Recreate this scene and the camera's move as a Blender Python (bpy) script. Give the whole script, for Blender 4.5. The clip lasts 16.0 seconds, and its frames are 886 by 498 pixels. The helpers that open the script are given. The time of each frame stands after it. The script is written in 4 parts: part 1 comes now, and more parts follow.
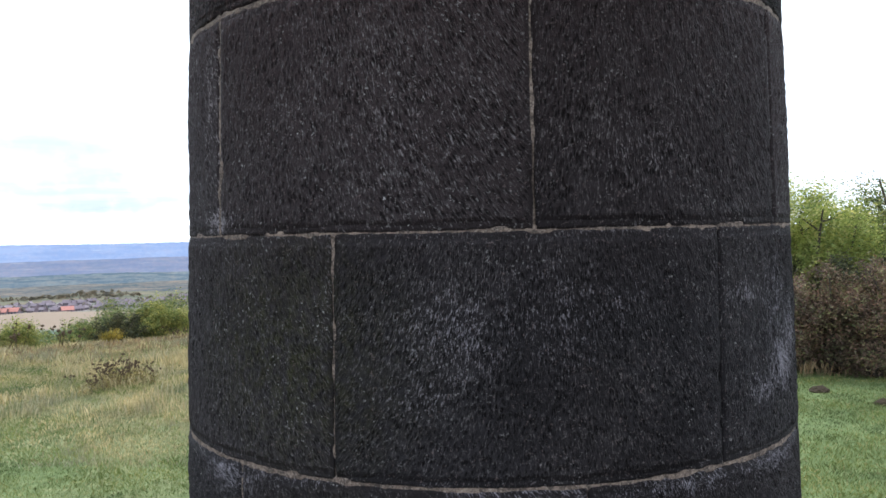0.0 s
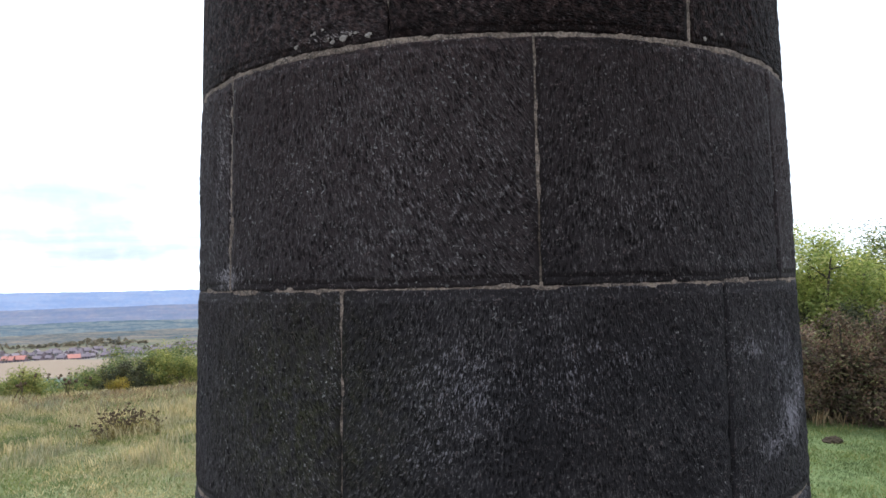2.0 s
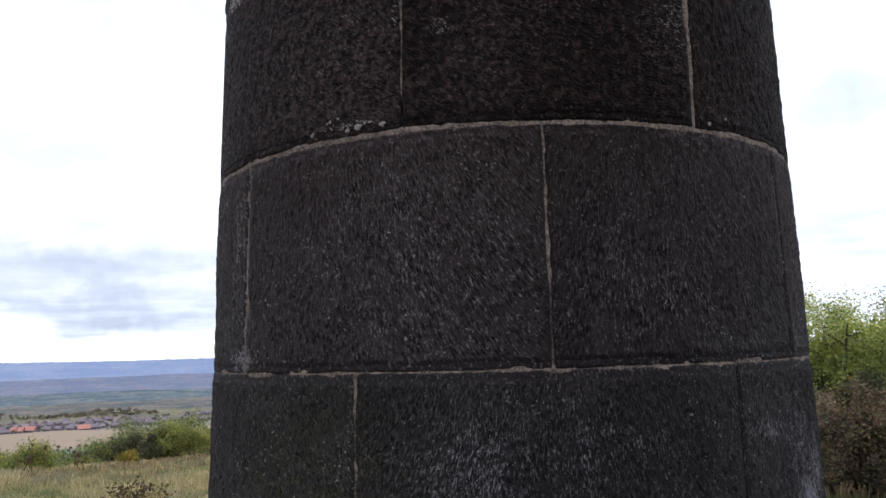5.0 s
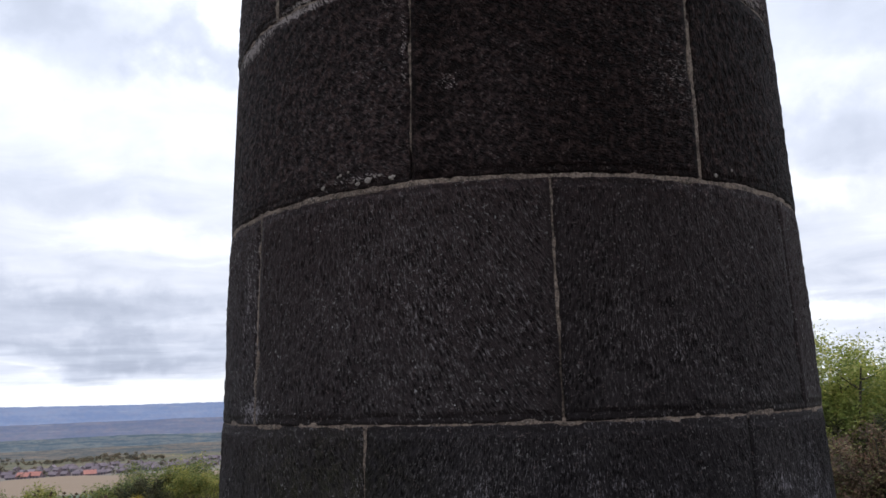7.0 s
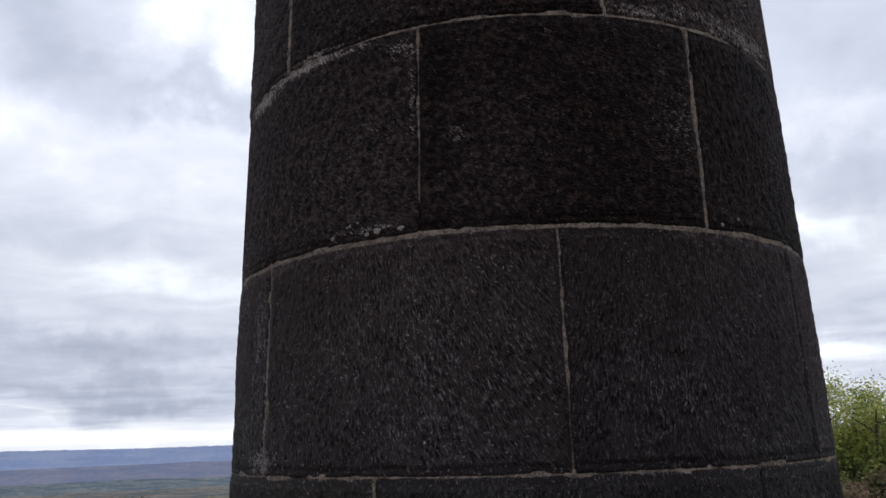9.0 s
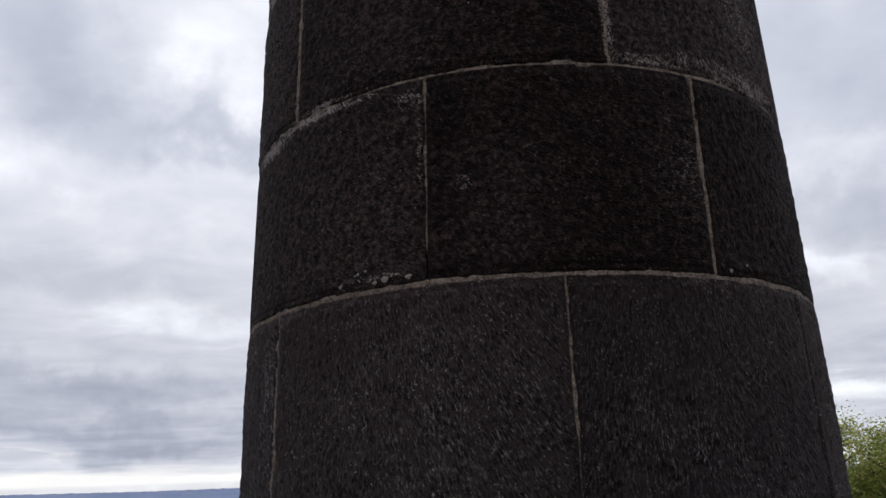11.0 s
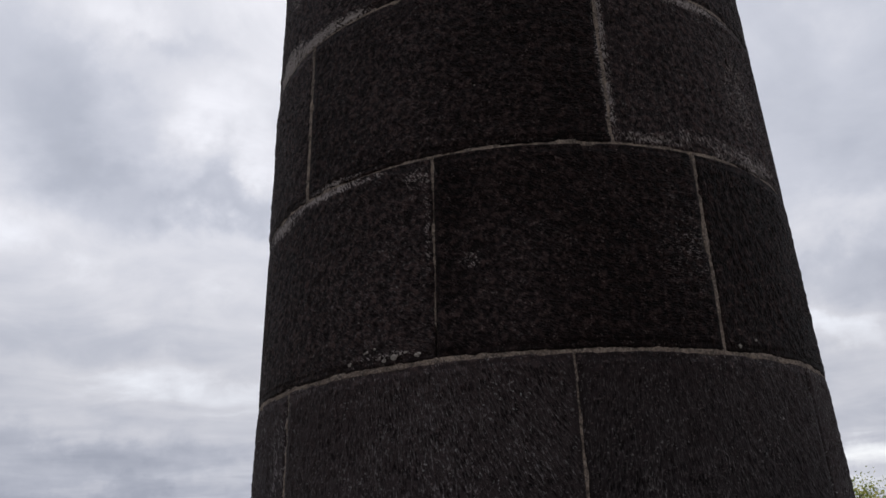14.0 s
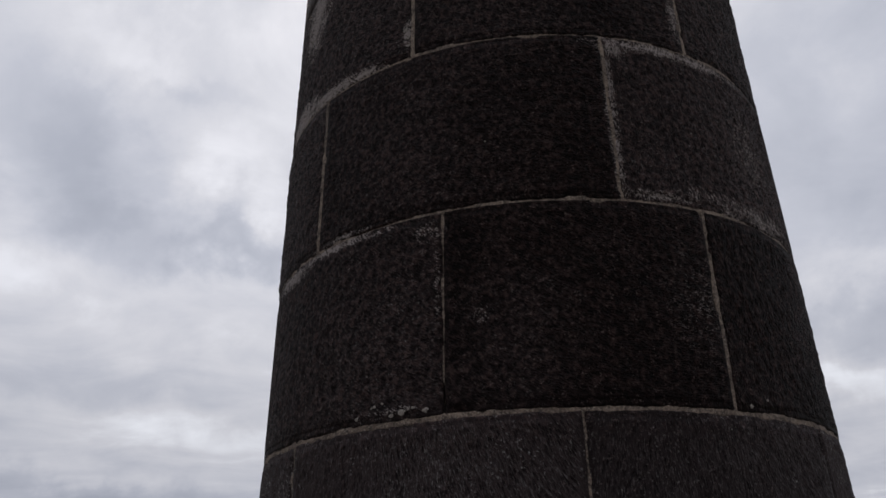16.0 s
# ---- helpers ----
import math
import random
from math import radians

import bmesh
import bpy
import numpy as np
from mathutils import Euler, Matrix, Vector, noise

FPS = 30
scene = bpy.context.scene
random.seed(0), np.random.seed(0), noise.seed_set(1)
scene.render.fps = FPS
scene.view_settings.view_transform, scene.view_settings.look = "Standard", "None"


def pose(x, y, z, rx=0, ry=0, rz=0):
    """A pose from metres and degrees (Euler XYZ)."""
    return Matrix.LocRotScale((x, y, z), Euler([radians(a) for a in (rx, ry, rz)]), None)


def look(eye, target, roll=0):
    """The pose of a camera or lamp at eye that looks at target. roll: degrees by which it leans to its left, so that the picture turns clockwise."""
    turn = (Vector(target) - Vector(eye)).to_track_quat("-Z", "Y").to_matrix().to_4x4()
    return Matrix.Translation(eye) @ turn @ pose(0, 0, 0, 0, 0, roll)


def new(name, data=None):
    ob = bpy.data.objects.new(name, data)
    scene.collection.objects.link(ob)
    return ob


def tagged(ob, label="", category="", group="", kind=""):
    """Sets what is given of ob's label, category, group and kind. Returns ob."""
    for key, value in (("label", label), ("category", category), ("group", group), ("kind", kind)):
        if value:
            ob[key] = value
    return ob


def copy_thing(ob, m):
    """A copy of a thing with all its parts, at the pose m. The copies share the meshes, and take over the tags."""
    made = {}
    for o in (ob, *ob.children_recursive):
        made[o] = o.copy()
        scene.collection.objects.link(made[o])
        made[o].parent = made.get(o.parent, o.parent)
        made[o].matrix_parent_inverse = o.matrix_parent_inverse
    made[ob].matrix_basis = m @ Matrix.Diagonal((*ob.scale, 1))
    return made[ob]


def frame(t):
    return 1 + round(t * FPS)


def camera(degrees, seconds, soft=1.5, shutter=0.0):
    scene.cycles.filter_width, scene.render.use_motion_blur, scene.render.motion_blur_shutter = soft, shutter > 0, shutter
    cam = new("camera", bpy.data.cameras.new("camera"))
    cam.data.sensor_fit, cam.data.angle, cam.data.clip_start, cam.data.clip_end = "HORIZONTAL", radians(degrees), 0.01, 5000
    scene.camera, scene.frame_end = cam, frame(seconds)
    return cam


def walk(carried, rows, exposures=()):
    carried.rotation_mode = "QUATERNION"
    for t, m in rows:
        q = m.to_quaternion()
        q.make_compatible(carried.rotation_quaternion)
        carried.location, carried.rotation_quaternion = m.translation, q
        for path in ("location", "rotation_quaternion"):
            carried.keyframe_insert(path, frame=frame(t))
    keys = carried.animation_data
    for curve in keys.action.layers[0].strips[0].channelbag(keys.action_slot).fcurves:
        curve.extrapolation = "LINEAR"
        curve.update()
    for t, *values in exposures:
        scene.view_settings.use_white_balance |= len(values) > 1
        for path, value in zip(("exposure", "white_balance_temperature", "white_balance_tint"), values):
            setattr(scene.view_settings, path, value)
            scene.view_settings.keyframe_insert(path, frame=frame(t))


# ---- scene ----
# seconds, stops, white balance
EXPOSURES = [(0.0, 1.42, 6130, 3.5), (1.0, 1.38, 6130, 3.5), (2.0, 1.35, 6160, 4.0), (3.0, 1.28, 6200, 5.0), (4.0, 1.14, 6260, 6.5), (6.5, 0.66, 6400, 9.0), (9.0, 0.34, 6420, 9.5), (11.5, 0.12, 6640, 10.0), (14.0, 0.0, 6690, 10.3), (16.0, -0.13, 6720, 10.5)]
cam = camera(58.30, 16.0, soft=1.6)
PATH = [
    (0.0, -0.0000, -2.8381, 1.6001, 2.949, -1.232, 1.254),
    (0.5, 0.0010, -2.8445, 1.6064, 3.078, -0.360, 1.260),
    (1.0, -0.0000, -2.8496, 1.6108, 3.187, 0.496, 1.279),
    (1.5, 0.0005, -2.8547, 1.6164, 3.331, 1.331, 1.317),
    (2.0, 0.0008, -2.8594, 1.6224, 3.469, 2.189, 1.323),
    (2.5, 0.0010, -2.8620, 1.6280, 3.598, 3.016, 1.337),
    (3.0, 0.0009, -2.8665, 1.6342, 3.746, 3.813, 1.367),
    (3.5, 0.0022, -2.8722, 1.6411, 3.899, 4.598, 1.427),
    (4.0, 0.0029, -2.8797, 1.6474, 4.052, 5.417, 1.483),
    (6.5, 0.0014, -2.9028, 1.6757, 4.829, 9.378, 1.697),
    (7.0, 0.0022, -2.9077, 1.6810, 4.987, 10.122, 1.694),
    (7.5, 0.0002, -2.9119, 1.6865, 5.112, 10.901, 1.712),
    (8.0, 0.0010, -2.9182, 1.6906, 5.277, 11.644, 1.701),
    (8.5, 0.0036, -2.9208, 1.6943, 5.463, 12.394, 1.730),
    (9.0, 0.0053, -2.9258, 1.7008, 5.649, 13.117, 1.768),
    (11.5, 0.0086, -2.9342, 1.7286, 6.414, 16.683, 1.971),
    (12.0, 0.0097, -2.9432, 1.7335, 6.501, 17.424, 1.962),
    (12.5, 0.0090, -2.9509, 1.7384, 6.581, 18.183, 1.964),
    (13.0, 0.0104, -2.9554, 1.7453, 6.700, 18.946, 2.035),
    (13.5, 0.0109, -2.9591, 1.7502, 6.854, 19.743, 2.149),
    (14.0, 0.0113, -2.9613, 1.7533, 7.000, 20.556, 2.211),
    (14.5, 0.0124, -2.9610, 1.7585, 7.112, 21.398, 2.212),
    (15.0, 0.0115, -2.9639, 1.7650, 7.200, 22.255, 1.948),
    (15.5, 0.0122, -2.9682, 1.7666, 7.275, 23.116, 1.646),
    (16.0, 0.0130, -2.9734, 1.7692, 7.344, 23.988, 1.264),
]
walk(cam, [(t, pose(x, y, z, 90 + pitch, roll, yaw)) for t, x, y, z, yaw, pitch, roll in PATH], EXPOSURES)

# ---- world, sun, exposure ----
SUN_AZ, SUN_EL = -14.0, 50.0


def link(tree, a, b):
    tree.links.new(a, b)


def node(tree, kind, **inputs):
    """A shader node; keyword names with underscores name its inputs, attr_ names its settings."""
    n = tree.nodes.new(kind)
    for key, value in inputs.items():
        if key.startswith("attr_"):
            name = key[5:]
            if name == "operation":
                n.operation = value
            elif name == "blend_type":
                n.blend_type = value
            elif name == "data_type":
                n.data_type = value
            elif name == "attribute_name":
                n.attribute_name = value
            elif name == "sky_type":
                n.sky_type = value
            elif name == "feature":
                n.feature = value
            elif name == "dims":
                n.noise_dimensions = value
            continue
        sock = n.inputs[int(key[1:])] if key[0] == "i" and key[1:].isdigit() else n.inputs[key.replace("_", " ")]
        if isinstance(value, bpy.types.NodeSocket):
            link(tree, value, sock)
        else:
            sock.default_value = value
    return n


def maths(tree, op, a, b=0.0, c=None):
    n = tree.nodes.new("ShaderNodeMath")
    n.operation = op
    for i, v in enumerate((a, b) if c is None else (a, b, c)):
        if isinstance(v, bpy.types.NodeSocket):
            link(tree, v, n.inputs[i])
        else:
            n.inputs[i].default_value = v
    return n.outputs[0]


def ramp(tree, fac, stops):
    n = tree.nodes.new("ShaderNodeValToRGB")
    link(tree, fac, n.inputs[0])
    els = n.color_ramp.elements
    while len(els) < len(stops):
        els.new(0.5)
    for e, (at, col) in zip(els, stops):
        e.position = at
        e.color = (*col, 1) if len(col) == 3 else col
    return n.outputs[0]


def mix(tree, fac, a, b, kind="MIX"):
    n = tree.nodes.new("ShaderNodeMix")
    n.data_type, n.blend_type = "RGBA", kind
    for sock, v in ((n.inputs[0], fac), (n.inputs[6], a), (n.inputs[7], b)):
        if isinstance(v, bpy.types.NodeSocket):
            link(tree, v, sock)
        else:
            sock.default_value = (*v, 1) if isinstance(v, tuple) and len(v) == 3 else v
    return n.outputs[2]


def noise_tex(tree, vec, scale, detail=4.0, rough=0.55, distortion=0.0):
    n = tree.nodes.new("ShaderNodeTexNoise")
    if vec is not None:
        link(tree, vec, n.inputs["Vector"])
    n.inputs["Scale"].default_value, n.inputs["Detail"].default_value = scale, detail
    n.inputs["Roughness"].default_value, n.inputs["Distortion"].default_value = rough, distortion
    return n.outputs["Fac"]


def remap(tree, v, a, b, c=0.0, d=1.0):
    n = tree.nodes.new("ShaderNodeMapRange")
    link(tree, v, n.inputs[0])
    for i, x in enumerate((a, b, c, d)):
        n.inputs[i + 1].default_value = x
    return n.outputs[0]


# single cloud masses: bearing, height, half width, half height in degrees, and how much lighter or darker
CLOUDS = [(-36, 28.5, 6.5, 3.2, -0.13), (-31, 25.8, 5.0, 2.2, -0.12), (-23.4, 23.2, 3.4, 1.5, -0.2), (-27.5, 34, 3.5, 1.6, -0.10), (-22.5, 28.5, 4.5, 3.4, 0.06),
          (-26, 27.8, 3.5, 1.6, 0.05), (-33, 20.5, 6.0, 1.6, 0.07), (-25, 17.5, 6.0, 2.2, 0.05), (-30, 14.5, 9.0, 2.0, -0.05), (-28, 11.0, 9.0, 1.6, 0.06), (-33, 36, 7.0, 3.5, 0.10),
          (-28, 6.0, 10.0, 1.0, -0.14), (-28, 3.8, 10.0, 0.9, -0.18), (23.5, 28, 9.0, 9.0, -0.2), (22.5, 14.8, 5.0, 2.0, -0.14), (23.5, 18.6, 4.0, 1.5, 0.07), (21.5, 10.9, 5.0, 1.0, 0.10),
          (22, 7.0, 6.0, 1.6, -0.04), (21, 4.0, 6.0, 1.0, 0.10)]


def make_world():
    world = bpy.data.worlds.new("overcast_sky")
    scene.world = world
    world.use_nodes = True
    t = world.node_tree
    t.nodes.clear()
    sky = t.nodes.new("ShaderNodeTexSky")
    sky.sky_type, sky.sun_disc = "NISHITA", False
    sky.sun_elevation, sky.sun_rotation = radians(SUN_EL), radians(SUN_AZ)
    coord = t.nodes.new("ShaderNodeTexCoord").outputs["Generated"]
    sep = node(t, "ShaderNodeSeparateXYZ", Vector=coord)
    up = maths(t, "MAXIMUM", sep.outputs[2], 0.0)
    # a flat cloud deck, drawn together towards the horizon
    depth = maths(t, "ADD", up, 0.13)
    deck = node(t, "ShaderNodeCombineXYZ", X=maths(t, "DIVIDE", sep.outputs[0], depth), Y=maths(t, "DIVIDE", sep.outputs[1], depth), Z=0.7).outputs[0]
    big = noise_tex(t, deck, 0.9, 3.0, 0.5, 0.3)
    fine = noise_tex(t, deck, 2.3, 7.0, 0.56, 0.5)
    # torn edges for the single cloud masses
    tear = node(t, "ShaderNodeTexNoise", Vector=coord, Scale=6.5, Detail=7.0, Roughness=0.55)
    pull = node(t, "ShaderNodeVectorMath", attr_operation="SUBTRACT", i0=tear.outputs["Color"], i1=(0.5, 0.5, 0.5)).outputs[0]
    way = node(t, "ShaderNodeVectorMath", attr_operation="ADD", i0=coord, i1=node(t, "ShaderNodeVectorMath", attr_operation="SCALE", i0=pull, Scale=0.26).outputs[0]).outputs[0]
    bent = node(t, "ShaderNodeSeparateXYZ", Vector=way)
    az = maths(t, "MULTIPLY", maths(t, "ARCTAN2", bent.outputs[0], bent.outputs[1]), 57.2958)
    el = maths(t, "MULTIPLY", maths(t, "ARCSINE", bent.outputs[2]), 57.2958)
    cloud = maths(t, "ADD", 0.262, maths(t, "ADD", maths(t, "MULTIPLY", big, 0.34), maths(t, "MULTIPLY", fine, 0.26)))
    for a, e, wide, tall, power in CLOUDS:
        d = maths(t, "ADD", maths(t, "POWER", maths(t, "ABSOLUTE", maths(t, "DIVIDE", maths(t, "SUBTRACT", az, a), wide)), 2.0), maths(t, "POWER", maths(t, "ABSOLUTE", maths(t, "DIVIDE", maths(t, "SUBTRACT", el, e), tall)), 2.0))
        cloud = maths(t, "ADD", cloud, maths(t, "MULTIPLY", maths(t, "EXPONENT", maths(t, "MULTIPLY", d, -1.0)), 0.75 * power))
    layer = ramp(t, cloud, [(0.26, (0.345, 0.378, 0.46)), (0.42, (0.455, 0.492, 0.59)), (0.52, (0.57, 0.605, 0.705)), (0.60, (0.72, 0.745, 0.83)), (0.72, (0.90, 0.915, 0.97))])
    # overcast skies darken towards the horizon
    layer = mix(t, 1.0, layer, ramp(t, up, [(0.05, (0.74, 0.75, 0.775)), (0.2, (0.87, 0.872, 0.875)), (0.38, (1.03, 1.03, 1.03))]), "MULTIPLY")
    # the brighter strip of open sky low over the land, under layered cloud
    lines = noise_tex(t, node(t, "ShaderNodeMapping", Vector=coord, Scale=(3.0, 3.0, 42.0)).outputs[0], 1.0, 5.0, 0.55)
    low = remap(t, up, 0.12, 0.05)
    layer = mix(t, maths(t, "MULTIPLY", low, remap(t, lines, 0.44, 0.6, 0.0, 0.6)), layer, mix(t, 1.0, layer, (1.4, 1.38, 1.32), "MULTIPLY"))
    strip = maths(t, "MULTIPLY", remap(t, up, -0.004, 0.004), remap(t, maths(t, "ADD", up, maths(t, "MULTIPLY", maths(t, "SUBTRACT", lines, 0.5), 0.05)), 0.027, 0.017))
    layer = mix(t, maths(t, "MULTIPLY", strip, 0.8), layer, (0.97, 0.97, 0.96))
    blue = mix(t, 1.0, sky.outputs[0], (0.11, 0.11, 0.11), "MULTIPLY")
    thin = remap(t, cloud, 0.60, 0.78, 0.0, 0.35)
    both = mix(t, thin, layer, mix(t, 1.0, blue, layer, "ADD"))
    bg = node(t, "ShaderNodeBackground", Color=both, Strength=1.0)
    out = t.nodes.new("ShaderNodeOutputWorld")
    link(t, bg.outputs[0], out.inputs[0])


make_world()
sun_data = bpy.data.lights.new("sun", "SUN")
sun_data.energy, sun_data.angle, sun_data.color = 1.5, radians(30), (1.0, 0.96, 0.9)
sun = new("sun", sun_data)
sun_dir = Vector((math.sin(radians(SUN_AZ)) * math.cos(radians(SUN_EL)), math.cos(radians(SUN_AZ)) * math.cos(radians(SUN_EL)), math.sin(radians(SUN_EL))))
sun.matrix_world = look(sun_dir * 60, (0, 0, 0))


# ---- materials ----
def material(name):
    m = bpy.data.materials.new(name)
    m.use_nodes = True
    t = m.node_tree
    t.nodes.clear()
    out = t.nodes.new("ShaderNodeOutputMaterial")
    bsdf = t.nodes.new("ShaderNodeBsdfPrincipled")
    link(t, bsdf.outputs[0], out.inputs[0])
    return m, t, bsdf, out


def bump(tree, bsdf, height, distance, strength=1.0):
    n = tree.nodes.new("ShaderNodeBump")
    n.inputs["Strength"].default_value, n.inputs["Distance"].default_value = strength, distance
    link(tree, height, n.inputs["Height"])
    link(tree, n.outputs[0], bsdf.inputs["Normal"])


def attr(tree, name):
    n = tree.nodes.new("ShaderNodeAttribute")
    n.attribute_name = name
    return n.outputs["Fac"]


def objco(tree):
    return tree.nodes.new("ShaderNodeTexCoord").outputs["Object"]


def stone_material():
    """Soot-blackened tooled gritstone: pale arrises where tool ridges stand proud, lime along the joints."""
    m, t, b, _ = material("sooty_gritstone")
    co = objco(t)
    rnd = t.nodes.new("ShaderNodeObjectInfo").outputs["Random"]
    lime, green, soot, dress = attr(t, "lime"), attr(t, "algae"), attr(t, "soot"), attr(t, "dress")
    lane = node(t, "ShaderNodeCombineXYZ", X=attr(t, "across"), Y=attr(t, "along"), Z=maths(t, "MULTIPLY", rnd, 40.0)).outputs[0]
    stroke = noise_tex(t, node(t, "ShaderNodeMapping", Vector=lane, Scale=(215.0, 82.0, 1.0)).outputs[0], 1.0, 2.0, 0.55, 0.2)
    pits = t.nodes.new("ShaderNodeTexVoronoi")
    pits.voronoi_dimensions = "2D"
    pits.inputs["Scale"].default_value = 1.0
    shove = node(t, "ShaderNodeCombineXYZ", X=maths(t, "ADD", maths(t, "ADD", attr(t, "across"), maths(t, "MULTIPLY", stroke, 0.006)), rnd), Y=attr(t, "along"), Z=0.0).outputs[0]
    link(t, node(t, "ShaderNodeMapping", Vector=shove, Scale=(160.0, 50.0, 1.0)).outputs[0], pits.inputs["Vector"])
    nick = noise_tex(t, node(t, "ShaderNodeMapping", Vector=lane, Scale=(420.0, 210.0, 1.0)).outputs[0], 1.0, 2.0, 0.6)
    broad = noise_tex(t, co, 3.1, 4.0, 0.62)
    grit = noise_tex(t, co, 260.0, 2.0, 0.7)
    mid = noise_tex(t, co, 34.0, 6.0, 0.72)
    base = ramp(t, broad, [(0.3, (0.0225, 0.021, 0.0232)), (0.5, (0.0325, 0.0304, 0.033)), (0.72, (0.0435, 0.0404, 0.0425))])
    warm = mix(t, remap(t, rnd, 0.0, 1.0, 0.05, 0.5), base, (0.041, 0.0315, 0.031))
    # the colour turns browner with height
    rust = remap(t, node(t, "ShaderNodeSeparateXYZ", Vector=co).outputs[2], 1.35, 2.4, 0.0, 0.8)
    warm = mix(t, rust, warm, (0.052, 0.034, 0.0325))
    col = mix(t, maths(t, "MULTIPLY", green, remap(t, mid, 0.38, 0.62)), warm, (0.042, 0.0425, 0.017))
    # each pick stroke leaves a short dark slot, with a thin raised lip beside some of them
    lot = node(t, "ShaderNodeSeparateColor", Color=pits.outputs["Color"]).outputs[0]
    slot = maths(t, "MULTIPLY", remap(t, maths(t, "ADD", pits.outputs["Distance"], maths(t, "MULTIPLY", maths(t, "SUBTRACT", nick, 0.5), 0.35)), 0.46, 0.16), maths(t, "MULTIPLY", remap(t, lot, 0.12, 0.5, 0.25, 1.0), remap(t, noise_tex(t, co, 13.0, 3.0, 0.6), 0.36, 0.6, 0.4, 1.0)))
    lip = noise_tex(t, node(t, "ShaderNodeMapping", Vector=lane, Scale=(330.0, 75.0, 1.0)).outputs[0], 1.0, 2.0, 0.55, 0.4)
    rise = maths(t, "ADD", maths(t, "SUBTRACT", 0.32, maths(t, "MULTIPLY", slot, 0.34)), maths(t, "ADD", maths(t, "MULTIPLY", lip, 0.3), maths(t, "MULTIPLY", stroke, 0.24)))
    keen = remap(t, dress, 0.0, 1.0, 0.25, 1.0)
    # the shade inside the slots is put into the colour
    col = mix(t, maths(t, "MULTIPLY", maths(t, "MULTIPLY", slot, keen), 0.88), col, mix(t, 1.0, col, (0.22, 0.215, 0.23), "MULTIPLY"))
    # the drafted margins are smooth and darker
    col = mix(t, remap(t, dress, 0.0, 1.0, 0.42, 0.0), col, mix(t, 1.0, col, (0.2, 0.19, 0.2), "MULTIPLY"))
    # paler lips and tips: worn ridges, plus the light they catch painted in
    proud = maths(t, "MULTIPLY", maths(t, "MULTIPLY", remap(t, lip, 0.5, 0.68), maths(t, "SUBTRACT", 1.0, slot)), maths(t, "MULTIPLY", keen, remap(t, broad, 0.34, 0.62, 0.35, 1.25)))
    col = mix(t, maths(t, "MULTIPLY", proud, maths(t, "ADD", 0.3, maths(t, "MULTIPLY", attr(t, "bare"), 0.34))), col, (0.15, 0.139, 0.136))
    tips = maths(t, "MULTIPLY", maths(t, "MULTIPLY", remap(t, lip, 0.58, 0.66), remap(t, nick, 0.5, 0.6)), maths(t, "SUBTRACT", 1.0, slot))
    col = mix(t, maths(t, "MULTIPLY", tips, remap(t, broad, 0.36, 0.6, 0.15, 0.62)), col, (0.3, 0.277, 0.272))
    speck = maths(t, "MULTIPLY", remap(t, noise_tex(t, co, 105.0, 2.0, 0.5), 0.63, 0.68), remap(t, nick, 0.42, 0.6))
    col = mix(t, maths(t, "MULTIPLY", speck, remap(t, noise_tex(t, co, 7.0, 3.0, 0.6), 0.44, 0.6, 0.25, 0.95)), col, (0.34, 0.33, 0.32))
    col = mix(t, soot, col, mix(t, 1.0, col, (0.2, 0.145, 0.133), "MULTIPLY"))
    grain = maths(t, "MULTIPLY", remap(t, noise_tex(t, co, 150.0, 2.0, 0.6), 0.6, 0.7), remap(t, mid, 0.43, 0.6))
    col = mix(t, maths(t, "MULTIPLY", grain, 0.75), col, (0.16, 0.122, 0.115))
    # coarse picking on the upper courses, its relief shading put into the colour
    lump = noise_tex(t, co, 58.0, 3.0, 0.6, 0.3)
    upper = remap(t, node(t, "ShaderNodeSeparateXYZ", Vector=co).outputs[2], 2.1, 2.3)
    col = mix(t, upper, col, mix(t, 1.0, col, ramp(t, lump, [(0.36, (0.3, 0.29, 0.29)), (0.5, (0.95, 0.95, 0.95)), (0.64, (1.7, 1.66, 1.66))]), "MULTIPLY"))
    bloom = maths(t, "MULTIPLY", remap(t, lump, 0.52, 0.68), maths(t, "MULTIPLY", upper, maths(t, "SUBTRACT", 0.85, maths(t, "MULTIPLY", soot, 0.55))))
    col = mix(t, bloom, col, (0.082, 0.052, 0.045))
    torn = maths(t, "ADD", maths(t, "MULTIPLY", maths(t, "SUBTRACT", lip, 0.5), 2.3), maths(t, "ADD", maths(t, "SUBTRACT", maths(t, "MULTIPLY", maths(t, "SUBTRACT", nick, 0.5), 1.5), maths(t, "MULTIPLY", slot, 0.35)), maths(t, "MULTIPLY", maths(t, "SUBTRACT", mid, 0.5), 1.9)))
    edge_of = maths(t, "MULTIPLY", maths(t, "SUBTRACT", maths(t, "ADD", lime, maths(t, "MULTIPLY", torn, 1.1)), 0.34), maths(t, "ADD", 1.6, maths(t, "MULTIPLY", rust, 4.4)))
    crust = remap(t, edge_of, 0.0, 1.0)
    crust = maths(t, "MULTIPLY", crust, remap(t, lime, 0.02, 0.15))
    col = mix(t, maths(t, "MULTIPLY", crust, maths(t, "ADD", 0.68, maths(t, "MULTIPLY", rust, 0.22))), col, mix(t, rust, (0.31, 0.288, 0.315), (0.33, 0.278, 0.25)))
    col = mix(t, remap(t, grit, 0.3, 0.7, 0.0, 0.5), col, mix(t, 1.0, col, (0.4, 0.4, 0.4), "MULTIPLY"))
    link(t, col, b.inputs["Base Color"])
    link(t, remap(t, mid, 0.3, 0.7, 0.6, 0.85), b.inputs["Roughness"])
